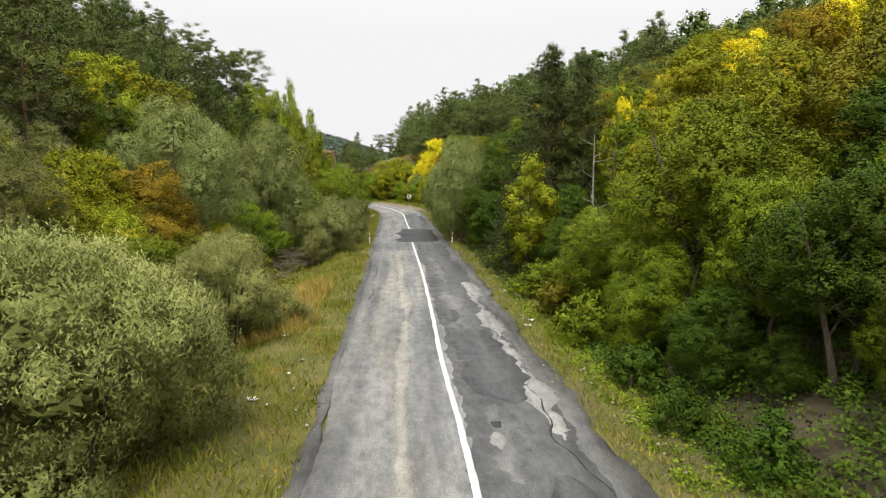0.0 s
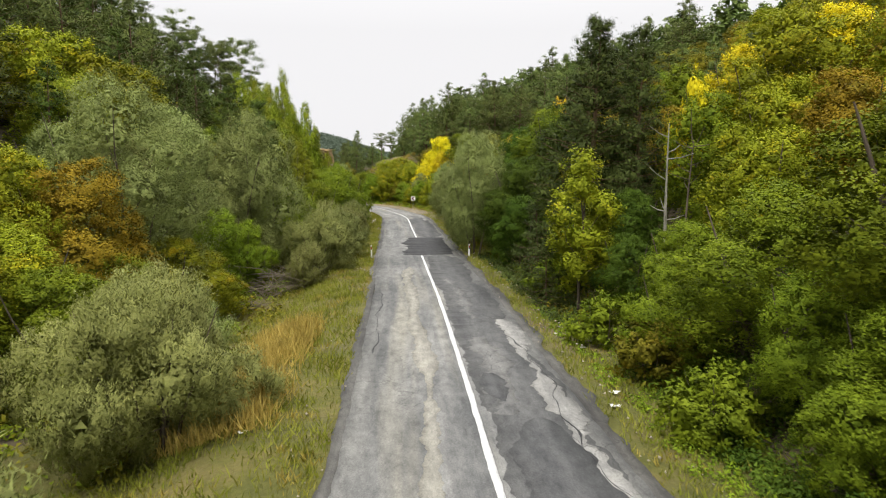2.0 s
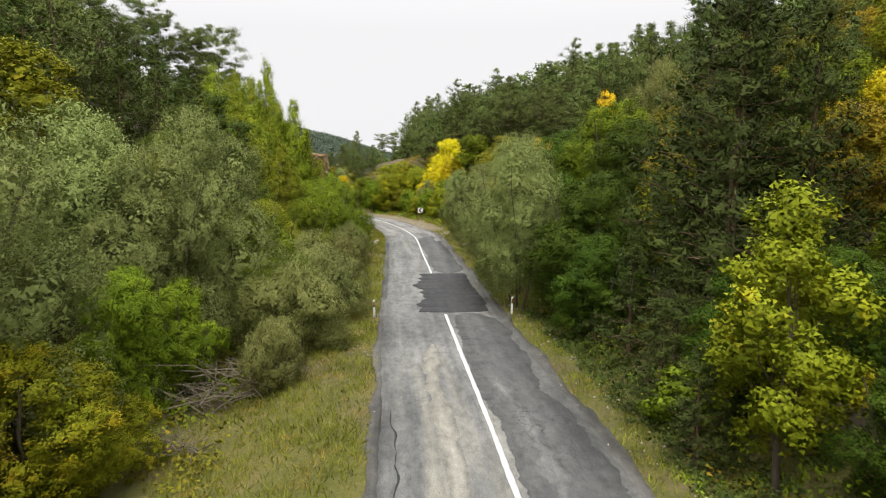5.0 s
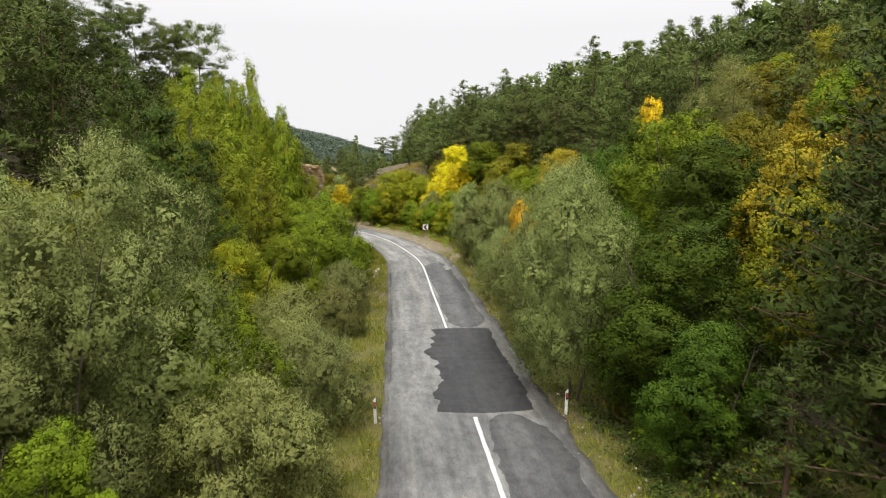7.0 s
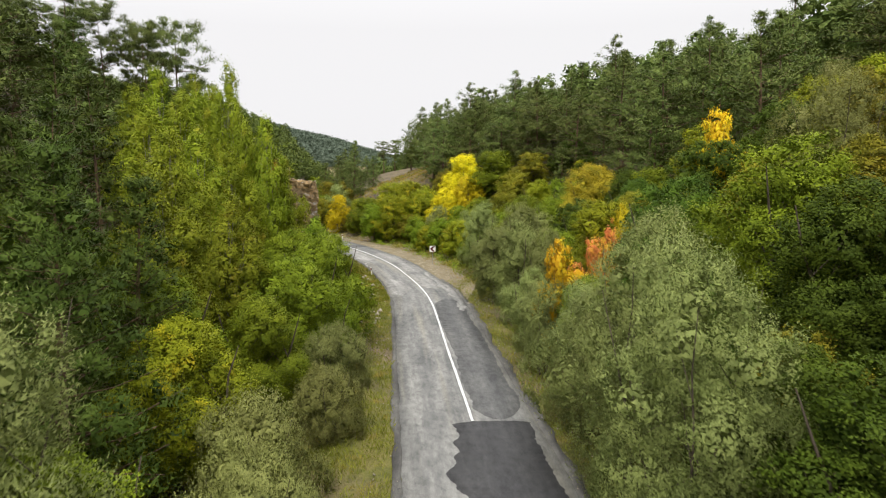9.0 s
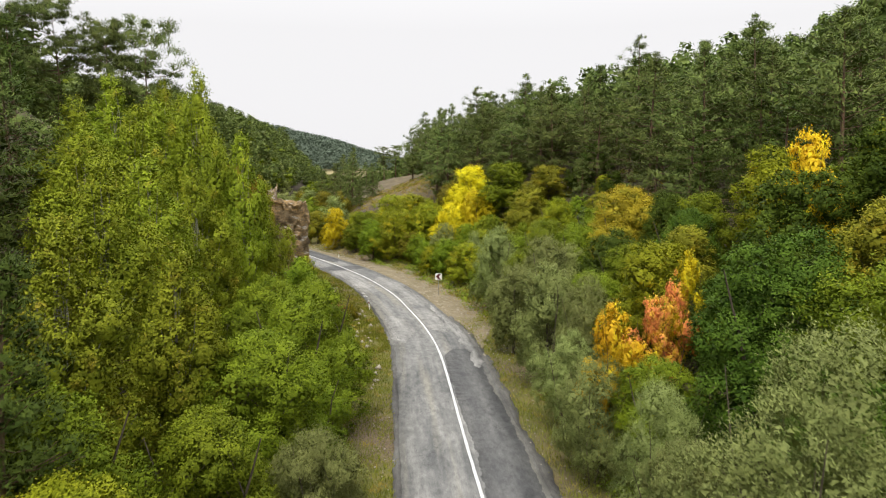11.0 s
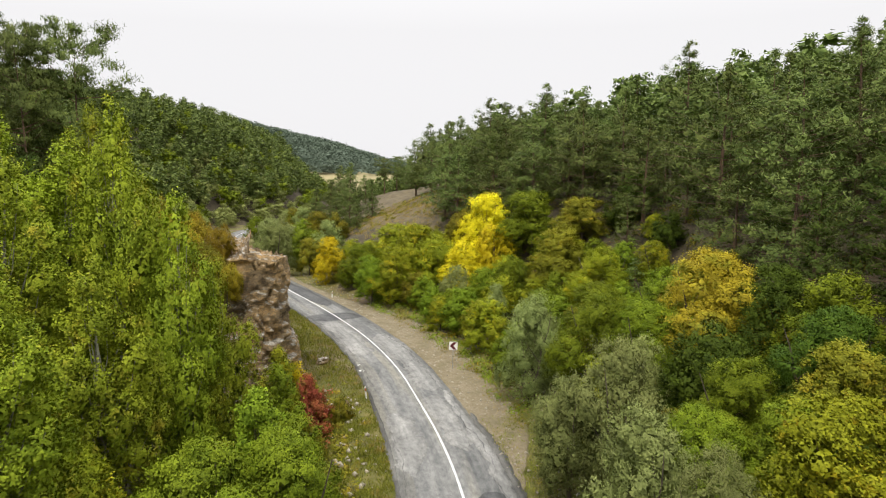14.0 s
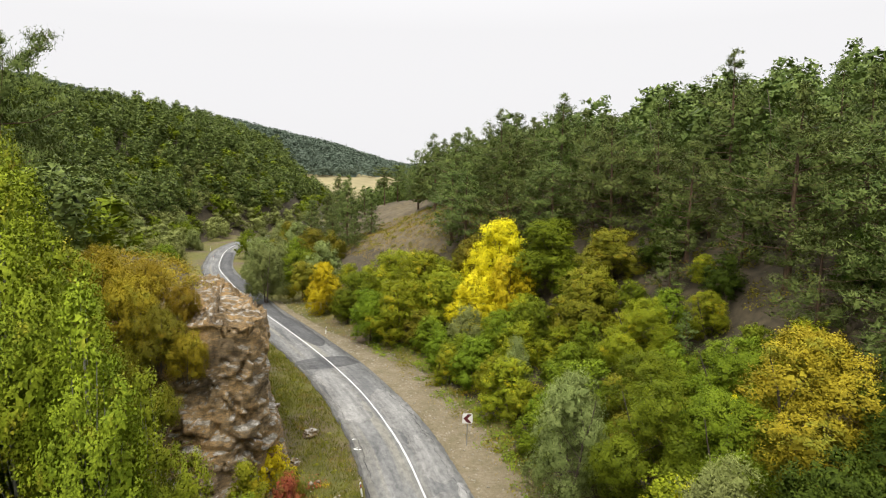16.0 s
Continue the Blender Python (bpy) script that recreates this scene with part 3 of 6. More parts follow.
for i in range(5):
    shape("farleaf", i, 7.5, 2.9, 0.3, 14, 460, 44, 0.32, 0.115, 0.085, BARK, stems=1, thick=0.12)


def pine_shape(kind, index, h, r, low, whorls, per_whorl, pads, per, blade, width, taper, droop, flat=0.9):
    """A pine: straight trunk, whorls of branches, and flat pads of needles along their outer ends."""
    rng = np.random.default_rng(hash_of(kind) + index)
    bend = rng.normal(size=2) * 0.02 * h
    limbs = [[(np.array([bend[0] * f * f, bend[1] * f * f, -0.4 if f == 0 else f * h * 0.97]), h * 0.016 * (1 - 0.93 * f) * (1.25 if f == 0 else 1)) for f in np.linspace(0, 1, 7)]]
    at, face, size = [], [], []
    for w in range(whorls):
        for b in range(per_whorl):
            if rng.uniform() < 0.12:
                continue
            f = min(0.97, (w + rng.uniform(-0.3, 1.3)) / whorls)
            z = low + (h - low) * max(0.0, f)
            a = 2 * math.pi * (b + 0.5 * (w % 2)) / per_whorl + rng.uniform(-0.45, 0.45)
            reach = r * taper(max(0.0, f)) * rng.uniform(0.45, 1.2)
            root = np.array([bend[0] * (z / h) ** 2, bend[1] * (z / h) ** 2, z])
            out = np.array([math.cos(a), math.sin(a), 0])
            rise = rng.uniform(-0.2, 0.35) + 0.6 * f - droop
            tip = root + out * reach + (0, 0, reach * rise)
            mid = (root + tip) / 2 - (0, 0, 0.06 * reach)
            limbs.append([(root, h * 0.004 * (1.15 - f)), (mid, h * 0.0026 * (1.15 - f)), (tip, 0.012)])
            count = max(1, round(pads * min(1.1, 0.2 + reach / r)))
            for k in range(count):
                g = 0.2 + 0.82 * (k + rng.uniform(0.2, 1)) / count
                side = np.array([-out[1], out[0], 0]) * rng.normal() * 0.2 * reach
                at.append(root + (tip - root) * g + side + (0, 0, rng.normal() * 0.1 * reach))
                face.append(unit(out * 0.7 + (0, 0, 0.7) + side * 0.4))
                size.append((0.11 * reach + 0.075 * r) * rng.uniform(0.7, 1.35))
    for f in (0.8, 0.86, 0.92, 0.97):
        at.append(np.array([bend[0], bend[1], h * f]) + rng.normal(size=3) * 0.05 * r)
        face.append(np.array([0, 0, 1.0]))
        size.append(r * (0.2 - 0.9 * (f - 0.8)))
    pts, nor, alo, lens, wids, sof = clump_leaves(rng, np.array(at), np.array(face), np.array(size), per, blade, width, flat, 14, 0.5, 1.4)
    sof = unit(sof + 0.5 * unit((pts - (0, 0, h * 0.5)) / (r, r, h * 0.5)))
    crown = leaf_cloud(kind + "_needles", pts, nor, lens, wids, LEAF["pine"], rng, alo + (0, 0, 0.5), sof, 0.15)
    SHAPES.setdefault(kind, []).append((tubes(kind + "_wood", limbs, BARK_PINE, 3 if kind[:3] in ("far", "fir") else 5), crown, h, r))


def cone(f):
    return 1.05 - 0.95 * f


def rounded(f):
    return (0.98 - 0.9 * f ** 1.5) * (0.85 + 0.2 * math.sin(9 * f))


def loose(f):
    return 0.72 + 0.38 * math.sin(math.pi * min(1, f * 1.25)) - 0.72 * f ** 1.7


def umbrella(f):
    return 0.45 + 1.1 * f * (1.35 - f) - 0.75 * max(0, f - 0.72) * 2


for i in range(3):
    pine_shape("pine", i, 13.0, 3.3, 0.6, 22, 7, 5, 50, 0.22, 0.026, cone, 0.02)
for i in range(5):
    pine_shape("farpine", i, 11.0, 2.8, 1.2, 15, 5, 4, 40, 0.24, 0.045, loose, 0.0)
for i in range(4):
    pine_shape("fircone", i, 9.5, 2.4, 0.4, 15, 6, 3, 30, 0.24, 0.042, rounded, 0.03)
for i in range(3):
    pine_shape("crestpine", i, 10.0, 2.9, 4.4, 8, 5, 6, 130, 0.17, 0.036, umbrella, 0.12, 0.34)

PLANTED = []
WORDS = {
    "openleaf": ("young_tree", "tree", "open-crowned young tree"),
    "nearbush": ("willow_bush", "bush", "willow bush"), "farwillow": ("willow_tree", "tree", "willow"), "midleaf": ("broadleaf_tree", "tree", "broadleaf tree"), "highleaf": ("broadleaf_tree", "tree", "broadleaf tree"), "fillleaf": ("broadleaf_tree", "tree", "broadleaf tree"),
    "willow": ("willow_tree", "tree", "willow"), "bush": ("willow_bush", "bush", "willow bush"), "broadleaf": ("broadleaf_tree", "tree", "broadleaf tree"),
    "poplar": ("poplar_tree", "tree", "tall poplar"), "sapling": ("young_tree", "tree", "slim young tree"), "shrub": ("shrub", "shrub", "low shrub"),
    "farleaf": ("broadleaf_tree", "tree", "broadleaf tree"), "pine": ("pine_tree", "tree", "pine"), "farpine": ("pine_tree", "tree", "pine"),
    "fircone": ("conifer_tree", "tree", "young conifer"), "crestpine": ("pine_tree", "tree", "open-crowned pine")}
SHADES = {
    "willow": "grey-green", "sallow": "pale olive-grey", "green": "green", "lime": "yellow-green", "poplar": "bright yellow-green", "dark": "dark green", "olive": "olive-brown",
    "ochre": "ochre autumn", "yellow": "bright yellow autumn", "orange": "orange autumn", "spruce": "fresh green", "pale": "pale grey-green", "deep": "shade-darkened green", "red": "red autumn", "brownred": "rusty red", "pine": "dark green"}


def plant(kind, x, y, h, shade, wide=1.0, where="", z=None, index=None, turn=None):
    """Plants one tree of the height h; wide: its spread, against the shape's own."""
    rng = random.Random(int(x * 131 + y * 977 + 5000))
    wood, crown, h0, r0 = SHAPES[kind][rng.randrange(len(SHAPES[kind])) if index is None else index % len(SHAPES[kind])]
    name, category, word = WORDS[kind]
    s = h / h0
    ob = new(name)
    ob.empty_display_size = 0.2
    base = height(x, y) if z is None else z
    ob.matrix_world = pose(x, y, base, 0, 0, rng.uniform(0, 360) if turn is None else turn) @ Matrix.Diagonal((s * wide, s * wide, s, 1))
    part("trunk", wood, ob)
    leaves = part("crown", crown, ob)
    leaves.material_slots[0].link = "OBJECT"
    leaves.material_slots[0].material = LEAF[shade]
    tagged(ob, f"{SHADES[shade]} {word} {where or 'on the wooded valley slope'}", category, {"pine": "pines", "farpine": "pines", "fircone": "conifers"}.get(kind, ""))
    PLANTED.append((x, y, r0 * s * wide))
    return ob

# ---- ground: one sheet to the horizon ----
def spaced(stops):
    out = [stops[0][0]]
    for (a, _), (b, s) in zip(stops, stops[1:]):
        out += list(np.linspace(a, b, max(2, int(round((b - a) / s)) + 1))[1:])
    return np.array(out)


gx = spaced([(-2600, 0), (-400, 200), (-150, 25), (-70, 4), (-26, 1.3), (24, 1.0), (70, 2.2), (150, 6), (400, 25), (2600, 200)])
gy = spaced([(-900, 0), (-80, 90), (0, 4), (270, 1.25), (340, 5), (620, 14), (1100, 24), (3600, 250)])
X, Y = np.meshgrid(gx, gy)
Z = land(X.ravel(), Y.ravel())
grid = np.arange(len(gx) * len(gy)).reshape(len(gy), len(gx))
quads = np.stack([grid[:-1, :-1], grid[:-1, 1:], grid[1:, 1:], grid[1:, :-1]], -1).reshape(-1, 4)
ground = new("ground", mesh_of("ground", np.stack([X.ravel(), Y.ravel(), Z], 1), quads, [GROUND, WOODLAND, DRY_SLOPE, LITTER, MEADOW], smooth=True))
gd = off_road(X[:-1, :-1].ravel(), Y[:-1, :-1].ravel())[0]
gxx, gyy = X[:-1, :-1].ravel(), Y[:-1, :-1].ravel()
uneven = 1.2 * waves(gxx * 3, gyy * 3)
kind_of = np.zeros(len(gd), np.int32)
kind_of[((gd > 7.5 + uneven) & (gd < 150)) | ((gd < -12.5 + uneven) & (gd > -150))] = 3
# dark litter drawn nearer the road, standing for the hollow's shade
kind_of[(gd > 5.4 + 0.5 * uneven) & (gd < 20) & (gyy < 32)] = 3
kind_of[(gd > 20) & (gd < 60) & (gyy > 172) & (gyy < 300)] = 2
# haze-coloured floor under the far wood
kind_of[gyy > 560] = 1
kind_of[(gyy > 440) & (Z.reshape(X.shape)[:-1, :-1].ravel() < 16.5)] = 4
ground.data.polygons.foreach_set("material_index", kind_of)
tagged(ground, "uneven valley ground with grass, leaf litter and bare soil", "ground", kind="structure")


# ---- road ----
def strip(name, a, b, left, right, z, mat, across=2, thick=0.05, ragged=0.0, seed=0, fine=0.5):
    """A ribbon along the white line from place a to b (metres along y), between two offsets (numbers or functions of the place)."""
    rng = np.random.default_rng(seed)
    ya = np.interp([a, b], WAY[:, 1], np.arange(len(WAY)))
    at = np.arange(ya[0], ya[1], fine / 0.5)
    known = np.arange(len(WAY))
    mid = np.stack([np.interp(at, known, WAY[:, k]) for k in (0, 1)], 1)
    side = np.stack([np.interp(at, known, WAY_SIDE[:, k]) for k in (0, 1)], 1)
    n = len(at)
    y = mid[:, 1]
    lo = np.array([left(v) for v in y]) if callable(left) else np.full(n, float(left))
    hi = np.array([right(v) for v in y]) if callable(right) else np.full(n, float(right))

    def jag():
        out = np.zeros(n)
        for w, k in ((0.35, 1), (0.55, 5), (0.8, 17)):
            out += w * np.convolve(rng.normal(size=n + k - 1), np.ones(k) / k ** 0.5, "valid")
        return ragged * out
    lo, hi = lo + jag(), hi + jag()
    lo, hi = np.minimum(lo, hi - 0.004), np.maximum(hi, lo + 0.004)
    rows, uv = [], []
    for k in range(across + 1):
        f = k / across
        o = lo + (hi - lo) * f
        rows.append(np.column_stack([mid + side * o[:, None], np.full(n, z)]))
        uv.append(np.column_stack([o, at * 0.5]))
    skirt_l, skirt_r = rows[0] - (0, 0, thick), rows[-1] - (0, 0, thick)
    rows, uv = [skirt_l, *rows, skirt_r], [uv[0], *uv, uv[-1]]
    verts, uvs = np.stack(rows, 1).reshape(-1, 3), np.stack(uv, 1).reshape(-1, 2)
    g = np.arange(len(verts)).reshape(n, across + 3)
    faces = np.stack([g[:-1, :-1], g[:-1, 1:], g[1:, 1:], g[1:, :-1]], -1).reshape(-1, 4)
    return mesh_of(name, verts, faces, [mat], uv=uvs)


road = tagged(new("road", strip("road", -70, 398, LEFT_EDGE, RIGHT_EDGE, 0.03, ASPHALT, 4, 0.12, 0.03, 3, 0.25)), "worn grey two-lane asphalt road with cracked edges", "road", kind="structure")
line = part("centre_line", strip("centre_line", -70, 58.0, -0.075, 0.075, 0.045, LINE, 1, 0.008, 0.007, 5, 0.12), road, "solid white centre line")
line = part("centre_line", strip("centre_line", 72.3, 398, -0.07, 0.07, 0.045, LINE, 1, 0.008, 0.007, 6, 0.2), road, "solid white centre line")


# ---- trees that stand out, each in its own place: kind, x, y, height of the top, spread, leaf, shape ----
NEAR = "beside the country road"
BANK = "on the grassy bank beside the road"
SLOPE = "on the wooded valley slope"
